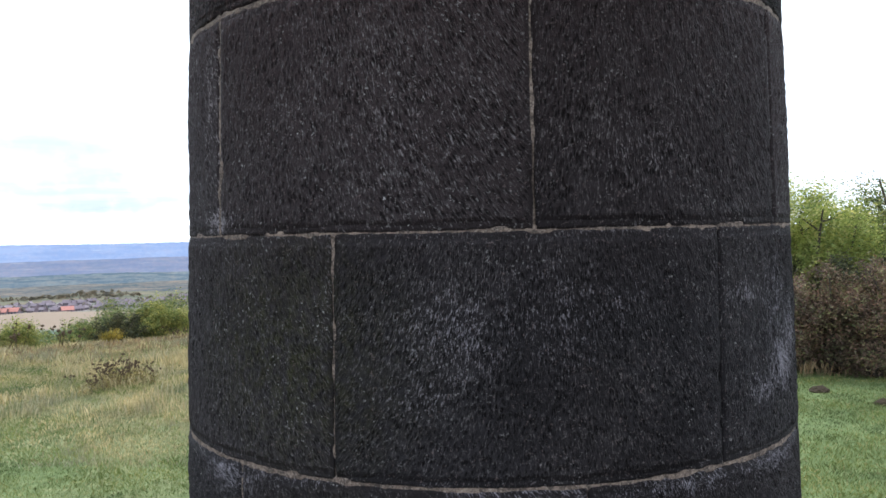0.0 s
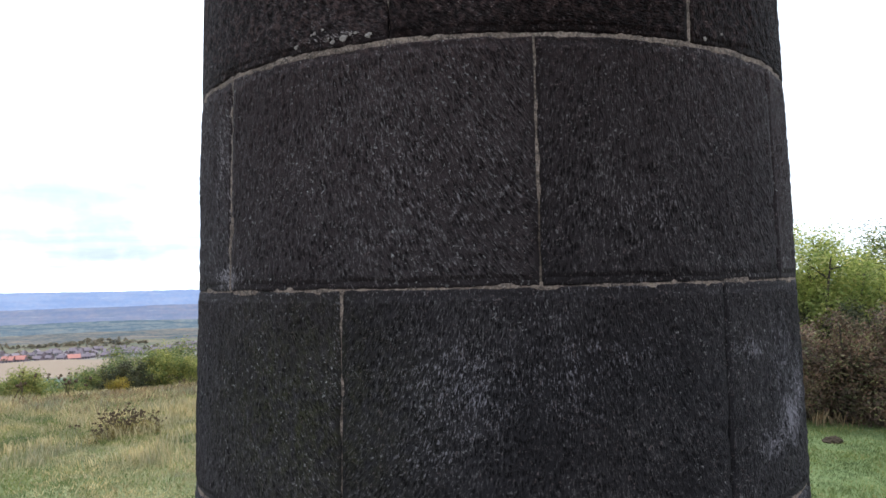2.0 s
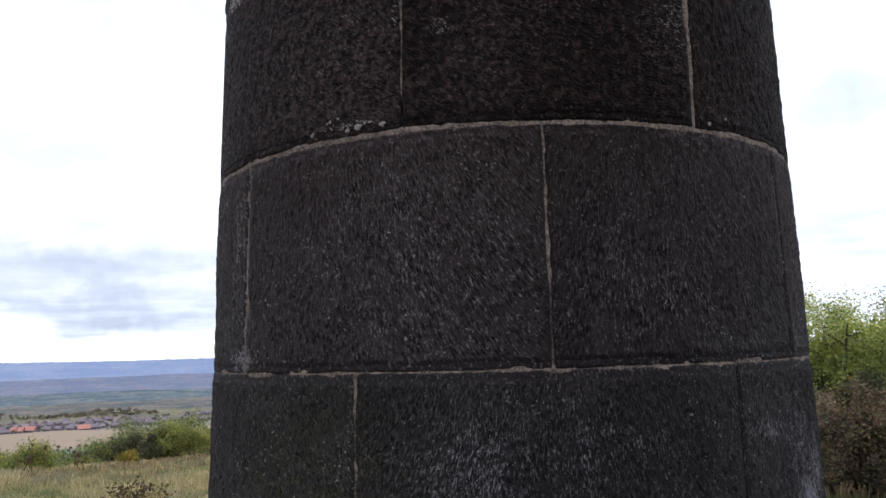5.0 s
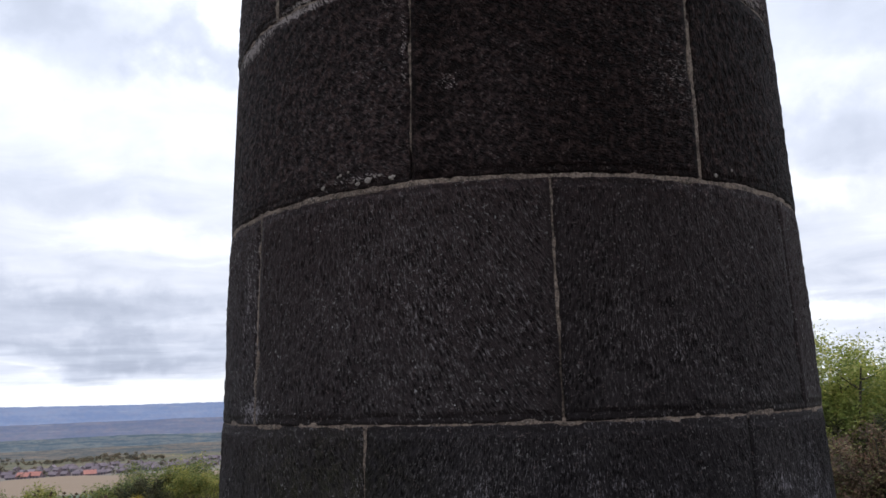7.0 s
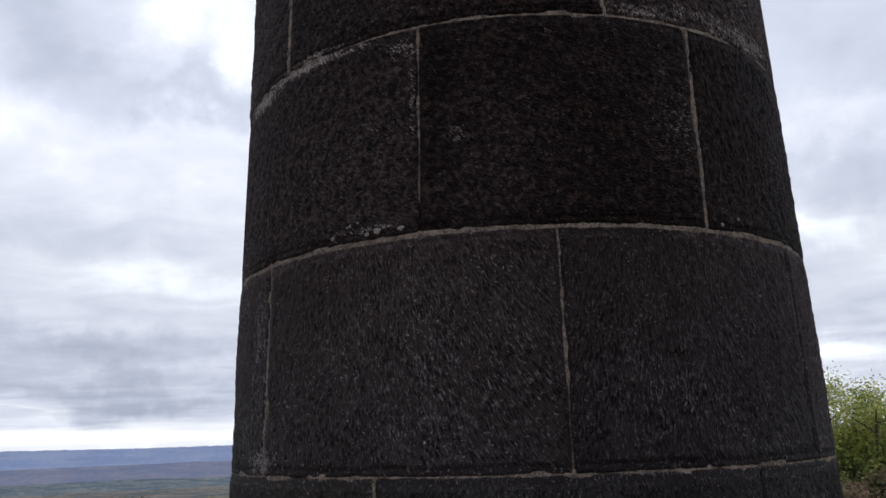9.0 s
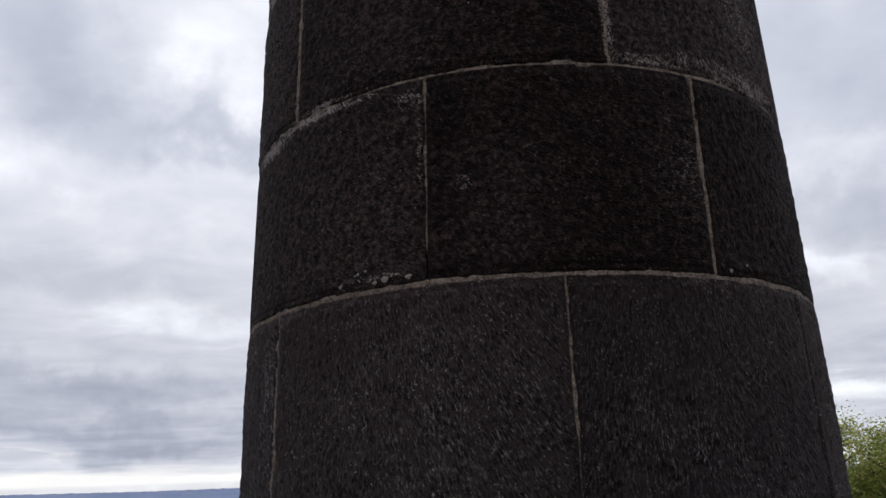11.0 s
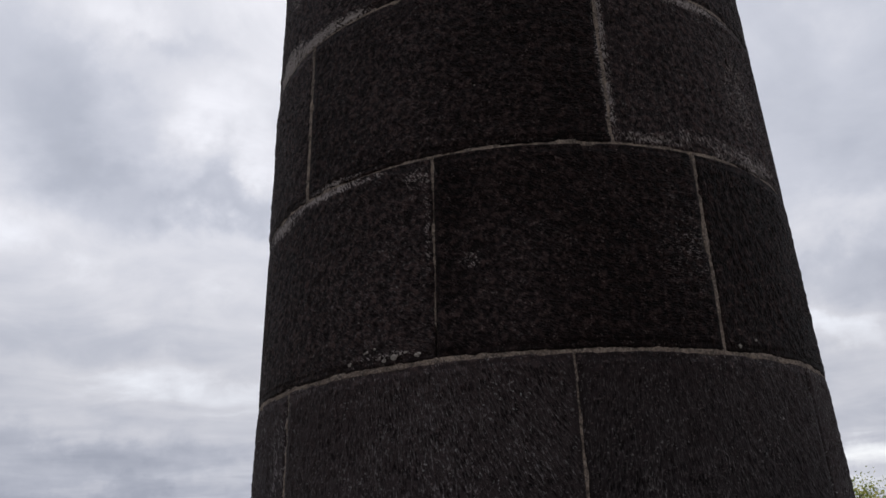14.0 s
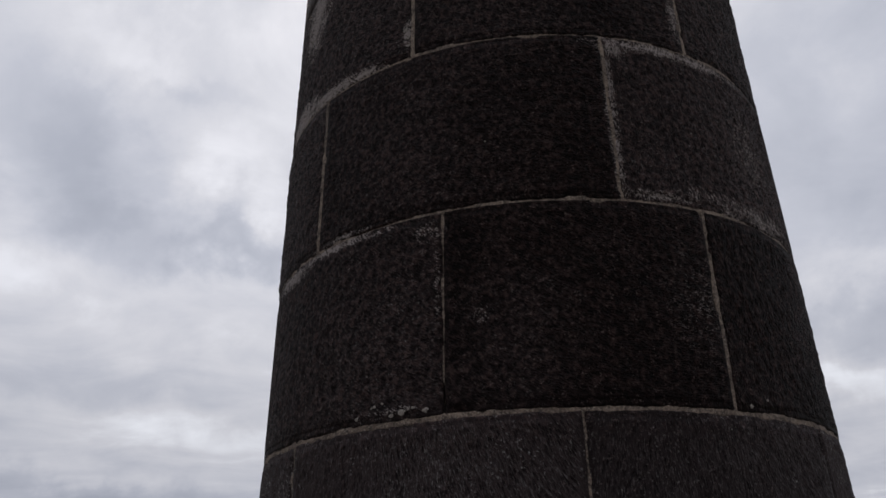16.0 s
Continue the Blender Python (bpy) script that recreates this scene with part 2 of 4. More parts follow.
    b.inputs["Specular IOR Level"].default_value = 0.07
    bump(t, b, maths(t, "ADD", maths(t, "MULTIPLY", grit, 0.12), maths(t, "ADD", maths(t, "MULTIPLY", rise, remap(t, dress, 0.0, 1.0, 0.18, 1.0)), maths(t, "ADD", maths(t, "MULTIPLY", mid, 0.15), maths(t, "MULTIPLY", maths(t, "MULTIPLY", lump, upper), 0.5)))), 0.022, 1.0)
    return m


def mortar_material():
    m, t, b, _ = material("weathered_lime_mortar")
    co = objco(t)
    n = noise_tex(t, co, 9.0, 5.0, 0.65)
    m2 = noise_tex(t, co, 55.0, 4.0, 0.65)
    g = noise_tex(t, co, 190.0, 3.0, 0.7)
    col = ramp(t, n, [(0.3, (0.062, 0.048, 0.04)), (0.45, (0.155, 0.118, 0.094)), (0.7, (0.26, 0.2, 0.158))])
    col = mix(t, remap(t, m2, 0.55, 0.4, 0.0, 0.8), col, (0.05, 0.041, 0.036))
    col = mix(t, remap(t, g, 0.52, 0.68, 0.0, 0.7), col, (0.36, 0.296, 0.25))
    col = mix(t, remap(t, g, 0.5, 0.3, 0.0, 0.7), col, mix(t, 1.0, col, (0.35, 0.33, 0.32), "MULTIPLY"))
    link(t, col, b.inputs["Base Color"])
    b.inputs["Roughness"].default_value = 0.92
    b.inputs["Specular IOR Level"].default_value = 0.2
    bump(t, b, g, 0.003)
    return m


def plinth_material():
    m, t, b, _ = material("worn_paving_stone")
    co = objco(t)
    n = noise_tex(t, co, 1.7, 6.0, 0.6)
    col = ramp(t, n, [(0.3, (0.05, 0.046, 0.042)), (0.6, (0.10, 0.094, 0.085)), (0.8, (0.14, 0.13, 0.115))])
    link(t, col, b.inputs["Base Color"])
    b.inputs["Roughness"].default_value = 0.9
    bump(t, b, noise_tex(t, co, 40.0, 5.0, 0.7), 0.004)
    return m


def land_material():
    """Rough hilltop turf close by; a patchwork of fields in the valley."""
    m, t, b, _ = material("turf_and_fields")
    co = objco(t)
    sep = node(t, "ShaderNodeSeparateXYZ", Vector=co)
    dist = maths(t, "SQRT", maths(t, "ADD", maths(t, "POWER", sep.outputs[0], 2.0), maths(t, "POWER", sep.outputs[1], 2.0)))
    patch = noise_tex(t, co, 0.45, 5.0, 0.6)
    tuft = noise_tex(t, co, 7.0, 5.0, 0.7)
    green = ramp(t, tuft, [(0.3, (0.07, 0.1, 0.04)), (0.55, (0.128, 0.165, 0.068)), (0.75, (0.2, 0.222, 0.105))])
    straw = ramp(t, tuft, [(0.3, (0.14, 0.135, 0.065)), (0.55, (0.31, 0.275, 0.16)), (0.75, (0.46, 0.405, 0.265))])
    dry = maths(t, "MULTIPLY", remap(t, maths(t, "ADD", sep.outputs[1], maths(t, "MULTIPLY", patch, 16.0)), 13.0, 27.0), remap(t, sep.outputs[0], 3.0, -1.0))
    near = mix(t, maths(t, "MAXIMUM", dry, remap(t, patch, 0.62, 0.75, 0.0, 0.7)), green, straw)
    wobble = node(t, "ShaderNodeVectorMath", attr_operation="ADD", i0=co, i1=node(t, "ShaderNodeVectorMath", attr_operation="SCALE", i0=node(t, "ShaderNodeTexNoise", Vector=co, Scale=0.004).outputs["Color"], Scale=120.0).outputs[0]).outputs[0]
    cells = node(t, "ShaderNodeTexVoronoi", Vector=wobble, Scale=0.0062)
    pick = node(t, "ShaderNodeSeparateColor", Color=cells.outputs["Color"]).outputs[0]
    fields = ramp(t, pick, [(0.0, (0.07, 0.095, 0.07)), (0.3, (0.095, 0.125, 0.085)), (0.5, (0.19, 0.17, 0.14)), (0.7, (0.065, 0.085, 0.07)), (0.85, (0.12, 0.13, 0.10))])
    rows = node(t, "ShaderNodeTexVoronoi", Vector=wobble, Scale=0.0062, attr_feature="DISTANCE_TO_EDGE").outputs["Distance"]
    fields = mix(t, remap(t, rows, 0.05, 0.02), fields, (0.06, 0.07, 0.055))
    fields = mix(t, remap(t, noise_tex(t, co, 0.05, 5.0, 0.7), 0.55, 0.7, 0.0, 0.6), fields, (0.04, 0.05, 0.026))
    # the ploughed field below the hill
    plough = maths(t, "MULTIPLY", remap(t, dist, 520.0, 560.0), remap(t, maths(t, "ADD", dist, maths(t, "MULTIPLY", sep.outputs[0], 0.25)), 770.0, 740.0))
    fields = mix(t, plough, fields, (0.212, 0.162, 0.122))
    # gardens and lanes of the town, then rough scrub behind it
    town = maths(t, "MULTIPLY", remap(t, dist, 850.0, 900.0), remap(t, dist, 1170.0, 1120.0))
    fields = mix(t, maths(t, "MULTIPLY", town, 0.8), fields, ramp(t, noise_tex(t, co, 0.03, 4.0, 0.6), [(0.35, (0.10, 0.105, 0.085)), (0.5, (0.16, 0.14, 0.135)), (0.65, (0.21, 0.185, 0.185))]))
    scrub = ramp(t, noise_tex(t, co, 0.012, 6.0, 0.65), [(0.35, (0.055, 0.07, 0.05)), (0.5, (0.105, 0.095, 0.062)), (0.65, (0.16, 0.125, 0.085))])
    fields = mix(t, maths(t, "MULTIPLY", remap(t, dist, 1130.0, 1200.0), 0.85), fields, scrub)
    col = mix(t, remap(t, dist, 70.0, 200.0), near, fields)
    link(t, col, b.inputs["Base Color"])
    b.inputs["Roughness"].default_value = 0.95
    b.inputs["Specular IOR Level"].default_value = 0.1
    bump(t, b, tuft, 0.06)
    return m


def leaf_material(name, stops, through_light=0.3, clump=1.8):
    """Leaves or blades that differ one by one."""
    m, t, b, out = material(name)
    isl = t.nodes.new("ShaderNodeNewGeometry").outputs["Random Per Island"]
    col = ramp(t, isl, stops)
    # leaves of one spray ripen and thin together
    spray = remap(t, noise_tex(t, objco(t), clump, 3.0, 0.6), 0.35, 0.65)
    col = mix(t, spray, mix(t, 1.0, col, (0.62, 0.7, 0.75), "MULTIPLY"), mix(t, 1.0, col, (1.3, 1.2, 1.0), "MULTIPLY"))
    link(t, col, b.inputs["Base Color"])
    b.inputs["Roughness"].default_value = 0.7
    b.inputs["Specular IOR Level"].default_value = 0.2
    tr = node(t, "ShaderNodeBsdfTranslucent", Color=col)
    ms = t.nodes.new("ShaderNodeMixShader")
    ms.inputs[0].default_value = through_light
    link(t, b.outputs[0], ms.inputs[1])
    link(t, tr.outputs[0], ms.inputs[2])
    link(t, ms.outputs[0], out.inputs[0])
    return m


def rough_material(name, dark, light, scale, roughness=0.85, relief=0.01):
    m, t, b, _ = material(name)
    co = objco(t)
    n = noise_tex(t, co, scale, 5.0, 0.65)
    link(t, ramp(t, n, [(0.3, dark), (0.7, light)]), b.inputs["Base Color"])
    b.inputs["Roughness"].default_value = roughness
    b.inputs["Specular IOR Level"].default_value = 0.12
    if relief:
        bump(t, b, n, relief)
    return m


def haze_material(name, dark, light, haze_glow, amount, scale, belts=0.0):
    """Far country through miles of damp air; the haze is painted as bluish colour and emission."""
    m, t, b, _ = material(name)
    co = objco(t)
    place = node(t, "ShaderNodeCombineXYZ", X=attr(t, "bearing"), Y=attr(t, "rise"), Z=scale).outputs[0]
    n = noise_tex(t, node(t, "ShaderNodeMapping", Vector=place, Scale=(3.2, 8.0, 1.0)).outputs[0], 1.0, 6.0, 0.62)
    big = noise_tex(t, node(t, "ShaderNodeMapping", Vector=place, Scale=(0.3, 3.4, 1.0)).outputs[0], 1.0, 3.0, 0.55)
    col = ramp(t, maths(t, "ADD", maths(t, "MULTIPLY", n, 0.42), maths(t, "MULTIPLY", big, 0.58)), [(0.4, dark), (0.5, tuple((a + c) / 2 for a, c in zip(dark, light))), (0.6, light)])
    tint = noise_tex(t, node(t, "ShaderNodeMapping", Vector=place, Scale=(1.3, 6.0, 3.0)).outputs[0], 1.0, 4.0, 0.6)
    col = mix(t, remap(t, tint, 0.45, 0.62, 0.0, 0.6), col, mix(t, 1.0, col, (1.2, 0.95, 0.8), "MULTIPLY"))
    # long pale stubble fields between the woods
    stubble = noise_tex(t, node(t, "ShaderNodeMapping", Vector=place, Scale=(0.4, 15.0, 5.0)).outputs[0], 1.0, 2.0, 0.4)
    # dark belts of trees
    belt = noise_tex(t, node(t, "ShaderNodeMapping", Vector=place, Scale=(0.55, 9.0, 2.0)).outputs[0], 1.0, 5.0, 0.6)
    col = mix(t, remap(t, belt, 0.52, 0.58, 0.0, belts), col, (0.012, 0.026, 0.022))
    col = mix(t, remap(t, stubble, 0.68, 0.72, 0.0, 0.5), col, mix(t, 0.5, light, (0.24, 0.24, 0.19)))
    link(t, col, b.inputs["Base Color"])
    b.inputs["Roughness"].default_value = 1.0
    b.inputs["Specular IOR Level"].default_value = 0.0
    b.inputs["Emission Color"].default_value = (*haze_glow, 1)
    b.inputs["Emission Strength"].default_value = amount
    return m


DAB = rough_material("pale_lime_dab", (0.11, 0.094, 0.083), (0.3, 0.268, 0.24), 190.0, 0.9, 0.002)
STONE, MORTAR, PLINTH, LAND = stone_material(), mortar_material(), plinth_material(), land_material()
BLADE = leaf_material("green_grass_blades", [(0.0, (0.08, 0.108, 0.036)), (0.4, (0.124, 0.16, 0.054)), (0.8, (0.185, 0.218, 0.082)), (1.0, (0.33, 0.3, 0.16))], 0.3, 1.1)
RUSSET = leaf_material("russet_grass_blades", [(0.0, (0.14, 0.1, 0.058)), (0.5, (0.24, 0.178, 0.112)), (1.0, (0.36, 0.285, 0.19))])
STRAW = leaf_material("dry_grass_blades", [(0.0, (0.25, 0.212, 0.118)), (0.4, (0.375, 0.32, 0.196)), (0.8, (0.51, 0.44, 0.295)), (1.0, (0.17, 0.2, 0.086))], 0.3, 0.9)
LEAF_YELLOW = leaf_material("yellow_green_leaves", [(0.0, (0.135, 0.175, 0.045)), (0.4, (0.25, 0.30, 0.085)), (0.8, (0.36, 0.39, 0.13)), (1.0, (0.5, 0.46, 0.19))], 0.5)
LEAF_GREEN = leaf_material("dull_green_leaves", [(0.0, (0.076, 0.104, 0.038)), (0.5, (0.14, 0.178, 0.066)), (0.85, (0.23, 0.25, 0.09)), (1.0, (0.34, 0.295, 0.115))])
LEAF_OLIVE = leaf_material("yellowing_olive_leaves", [(0.0, (0.104, 0.126, 0.036)), (0.4, (0.185, 0.21, 0.062)), (0.8, (0.275, 0.285, 0.09)), (1.0, (0.4, 0.34, 0.125))], 0.35)
LEAF_BROWN = leaf_material("browned_bramble_leaves", [(0.0, (0.07, 0.052, 0.042)), (0.4, (0.15, 0.1, 0.078)), (0.7, (0.21, 0.128, 0.1)), (0.8, (0.14, 0.155, 0.075)), (1.0, (0.21, 0.2, 0.105))], 0.2)
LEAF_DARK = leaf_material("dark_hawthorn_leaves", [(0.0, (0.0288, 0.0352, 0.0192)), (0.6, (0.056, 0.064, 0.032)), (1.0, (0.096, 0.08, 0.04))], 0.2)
LEAF_GOLD = leaf_material("golden_leaves", [(0.0, (0.156, 0.117, 0.0195)), (0.6, (0.2535, 0.1852, 0.0292)), (1.0, (0.312, 0.2535, 0.0585))], 0.35)
BARK = rough_material("grey_brown_bark", (0.03, 0.025, 0.02), (0.09, 0.075, 0.06), 30.0)
SEED = rough_material("dead_seed_heads", (0.044, 0.0308, 0.0198), (0.11, 0.077, 0.0484), 60.0)
SOIL = rough_material("crumbled_dark_soil", (0.02, 0.015, 0.01), (0.06, 0.045, 0.03), 25.0, 0.95, 0.02)
LEAF_WEED = leaf_material("withered_weed_leaves", [(0.0, (0.13, 0.1, 0.05)), (0.5, (0.25, 0.2, 0.085)), (1.0, (0.31, 0.28, 0.11))])
# far trees, walls and roofs: distance haze put into their muted base colours
LEAF_FAR = leaf_material("hazed_tree_leaves", [(0.0, (0.105, 0.11, 0.095)), (0.6, (0.16, 0.14, 0.11)), (1.0, (0.22, 0.165, 0.12))], 0.3, 0.03)
WALL_BRICK = rough_material("hazed_mauve_brick", (0.17, 0.135, 0.15), (0.23, 0.18, 0.195), 0.3, 0.9, 0.0)
WALL_RENDER = rough_material("hazed_render", (0.22, 0.2, 0.215), (0.29, 0.265, 0.28), 0.2, 0.9, 0.0)
ROOF_RED = rough_material("orange_clay_tiles", (0.42, 0.19, 0.16), (0.52, 0.25, 0.21), 0.4, 0.85, 0.0)
ROOF_GREY = rough_material("hazed_slates", (0.168, 0.138, 0.158), (0.214, 0.176, 0.2), 0.3, 0.7, 0.0)
WINDOW = rough_material("dark_window_panes", (0.06, 0.06, 0.075), (0.1, 0.1, 0.12), 0.5, 0.2, 0.0)


# ---- helpers for meshes ----
def mesh_of(name, verts, faces, mat, smooth=False):
    me = bpy.data.meshes.new(name)
    me.from_pydata(verts if isinstance(verts, list) else verts.tolist(), [], faces if isinstance(faces, list) else faces.tolist())
    me.materials.append(mat)
    if smooth:
        me.shade_smooth()
    return me


def part(name, me, parent, label=""):
    ob = new(name, me)
    ob.parent = parent
    return tagged(ob, label) if label else ob


def lattice(ix, iy, seed):
    h = (ix * 374761393 + iy * 668265263 + seed * 974634721) & 0xFFFFFFFF
    h = ((h ^ (h >> 13)) * 1274126177) & 0xFFFFFFFF
    return ((h ^ (h >> 16)) & 0xFFFF) / 65535.0


def vnoise(x, y, seed):
    """Smooth value noise from 0 to 1 on arrays."""
    ix, iy = np.floor(x).astype(np.int64), np.floor(y).astype(np.int64)
    fx, fy = x - ix, y - iy
    fx, fy = fx * fx * (3 - 2 * fx), fy * fy * (3 - 2 * fy)
    a, b = lattice(ix, iy, seed), lattice(ix + 1, iy, seed)
    c, d = lattice(ix, iy + 1, seed), lattice(ix + 1, iy + 1, seed)
    return (a * (1 - fx) + b * fx) * (1 - fy) + (c * (1 - fx) + d * fx) * fy


def fractal(x, y, seed, octaves=4):
    total, amp, size = 0, 0, 1.0
    for k in range(octaves):
        total = total + vnoise(x * size, y * size, seed + k) / 2 ** k
        amp, size = amp + 1 / 2 ** k, size * 2
    return total / amp


# ---- the ground ----
EYE_Y = -2.84
PROFILE_R = (0, 18, 25, 28, 31, 42, 60, 120, 300, 600, 950, 1500, 2500, 4700, 4950)
PROFILE_Z = (-1.60, -1.64, -1.74, -1.88, -2.25, -4.9, -7.6, -16.5, -39, -58, -73, -93, -112, -105, -105)


def ground_height(x, y):
    x, y = np.asarray(x, float), np.asarray(y, float)
    r = np.hypot(x, y - EYE_Y)
    z = np.interp(r, PROFILE_R, PROFILE_Z)
    z = z + (fractal(x / 5 + 40, y / 5 + 40, 3, 3) - 0.5) * 0.16 * np.clip(r / 12, 0, 1)
    return z + (fractal(x / 90 + 9, y / 90 + 9, 5, 3) - 0.5) * np.clip((r - 80) / 40, 0, 9)


def make_ground():
    rings = np.concatenate([np.linspace(0, 40, 90), np.geomspace(41, 4950, 90)])
    turn = np.linspace(0, 2 * np.pi, 241)[:-1]
    rr, aa = np.meshgrid(rings, turn, indexing="ij")
    x, y = rr * np.sin(aa), EYE_Y + rr * np.cos(aa)
    v = np.stack([x, y, ground_height(x, y)], -1).reshape(-1, 3)
    n = len(turn)
    i, j = np.meshgrid(np.arange(len(rings) - 1), np.arange(n), indexing="ij")
    f = np.stack([i * n + j, i * n + (j + 1) % n, (i + 1) * n + (j + 1) % n, (i + 1) * n + j], -1).reshape(-1, 4)
    ob = new("ground", mesh_of("ground", v, f[:, ::-1], LAND, True))
    tagged(ob, "rough grassy hilltop falling to a patchwork of valley fields", "ground", kind="structure")


make_ground()


def make_plinth():
    """The stone platform on which the column stands."""
    root = tagged(new("platform"), "weathered stone platform beneath the dark column", "platform", kind="structure")
    for k, (z0, z1, front, side) in enumerate(((-1.9, -1.1, 2.2, 10.0), (-1.1, -0.55, 1.8, 9.6), (-0.55, 0.0, 1.4, 9.2))):
        bm = bmesh.new()
        bmesh.ops.create_cube(bm, size=1, matrix=Matrix.Translation((0, (front - 12) / 2, (z0 + z1) / 2)) @ Matrix.Diagonal((2 * side, front + 12, z1 - z0, 1)))
        bmesh.ops.bevel(bm, geom=bm.edges[:], offset=0.02, segments=2, affect="EDGES")
        me = bpy.data.meshes.new("platform_step")
        bm.to_mesh(me)
        bm.free()
        me.materials.append(PLINTH)
        part("platform_step", me, root)


make_plinth()

# ---- the column ----
TAPER, MID = 0.0266, 1.6
LEVELS = [0.0, 0.401, 1.0014, 1.6008, 2.2026, 2.7985, 3.3874, 3.977, 4.566] + [4.566 + 0.588 * k for k in range(1, 10)]
# joints of each course, in degrees round the column; the rest follow at about 52 degrees
JOINTS = {1: (-40.0, 13.0), 2: (-21.65, 35.7), 3: (-46.3, 6.8, 53.3), 4: (-13.75, 32.05), 5: (-43.0, 17.1), 6: (-19.5, 36.1), 7: (-48.0, 8.0)}
# tool direction of the marks, degrees from upright, course by course and stone by stone
GRAIN = {2: (4, 10, 6), 3: (10, 15, 14), 4: (36, 62, 28), 5: (30, 40, 30), 6: (40, 40, 40)}


def radius(z):
    return 1.002 - TAPER * (z - MID)


def joint_list(course):
    known = JOINTS.get(course, ((course * 27) % 52 - 60.0, (course * 27) % 52 - 8.0))
    out = list(known)
    rest = 360 - (out[-1] - out[0])
    n = max(2, round(rest / 53))
    return out + [out[-1] + rest * k / n for k in range(1, n)]


def patch_field(theta, z, at, size, seed):
    """A blotch of lime bloom: a soft mound with a torn outline."""
    d = np.hypot((theta - at[0]) / size[0], (z - at[1]) / size[1])
    return np.clip(1.15 - d, 0, 1) * (0.35 + 0.9 * fractal(theta * 0.9, z * 16, seed, 4))


BLOOMS = {2: [((-4.5, 1.36), (9, 0.14), 0.38), ((-9, 1.22), (6, 0.08), 0.27), ((9, 1.40), (13, 0.17), 0.2), ((20, 1.42), (8, 0.12), 0.18), ((42, 1.425), (6, 0.035), 0.55), ((52, 1.38), (6, 0.16), 0.5), ((47, 1.17), (6, 0.05), 0.8), ((54, 1.22), (7, 0.09), 1.25), ((60, 1.3), (5, 0.12), 1.0)],
          3: [((-6, 1.85), (17, 0.16), 0.12), ((-47, 1.64), (5, 0.04), 0.9), ((22, 1.78), (12, 0.13), 0.1), ((-50, 1.95), (4, 0.25), 0.24), ((-46.6, 1.9), (1.2, 0.4), 0.3)],
          4: [((-7.5, 2.47), (2.2, 0.03), 0.33), ((-22, 2.235), (6, 0.012), 0.5), ((28, 2.5), (8, 0.22), 0.12), ((-38, 2.785), (16, 0.017), 0.9), ((-54, 2.765), (10, 0.03), 1.0), ((-16, 2.74), (3.0, 0.04), 0.4), ((-14.6, 2.58), (0.7, 0.16), 0.3)],
          5: [((17.3, 3.1), (1.15, 0.42), 0.8), ((19, 3.34), (3.5, 0.04), 0.8), ((24, 2.82), (9, 0.02), 0.6), ((33, 2.85), (6, 0.03), 0.4), ((48, 2.835), (14, 0.05), 0.75), ((33, 3.365), (20, 0.025), 0.9), ((50, 3.1), (8, 0.2), 0.25), ((-36, 2.81), (10, 0.012), 0.5)],
          6: [((-42, 3.408), (11, 0.034), 1.5), ((-31, 3.402), (5, 0.022), 1.3), ((-56, 3.42), (10, 0.075), 1.6), ((-20.4, 3.49), (1.2, 0.06), 1.0), ((-52, 3.86), (7, 0.2), 1.3), ((34.6, 3.53), (1.4, 0.12), 0.9)],
          1: [((-44, 0.96), (10, 0.05), 0.9), ((28, 0.97), (14, 0.04), 0.6), ((50, 0.97), (12, 0.04), 0.8)]}
# where weather has washed the ridges of the tooling bare
BARE = {3: [((-6, 1.86), (24, 0.3)), ((22, 1.84), (20, 0.26)), ((44, 1.85), (10, 0.3))], 2: [((0, 1.36), (20, 0.22)), ((22, 1.25), (12, 0.2))], 4: [((26, 2.45), (6, 0.3)), ((-30, 2.5), (14, 0.25))]}
ALGAE = {2: ((-30, 1.3), (24, 0.34)), 1: ((-20, 0.7), (30, 0.3))}
# half the width of the bed joint under each course, in metres
JOINT_HALF = {2: 0.0032, 3: 0.0005, 4: 0.0042, 5: 0.0012, 6: 0.0012}
SOOT = {(4, 1): 1.05, (5, 1): 0.86, (6, 1): 0.85, (4, 2): 1.05, (5, 2): 0.4, (4, 0): 0.74, (5, 0): 0.6, (6, 0): 0.6, (6, 2): 0.6, (3, 1): 0.12, (3, 2): 0.34, (2, 1): 0.24, (2, 2): 0.2, (1, 1): 0.3, (1, 2): 0.3}
# the same for upright joints that are tighter than the rest
UPRIGHT_HALF = {-21.65: 0.002, -46.3: 0.003, 6.8: 0.0038, -13.75: 0.0018, 35.7: 0.0024, 53.3: 0.0022, 32.05: 0.0026, -43.0: 0.0028, 17.1: 0.003, -19.5: 0.0036, 36.1: 0.0024, -40.0: 0.002, 13.0: 0.002}
# degrees by which an upright joint leans over the height of its course
SLANT = {35.7: 0.7, 32.05: 0.85, -13.75: 0.3}
# joints whose pointing has fallen out, and how far up from the bed
RAKED = {35.7: 0.7, 6.8: 0.2, 53.3: 0.7, -13.75: 0.1}
# joints pointed flush or a little proud
FULL = {-13.75: 0.001, 32.05: 0.005, -43.0: 0.009, 17.1: 0.005, -19.5: 0.007, 36.1: 0.006, -46.3: 0.006, 6.8: 0.001}
EDGE_LIME = {2: 0.12, 3: 0.1, 4: 0.03, 5: 0.06, 6: 0.05, 1: 0.4}


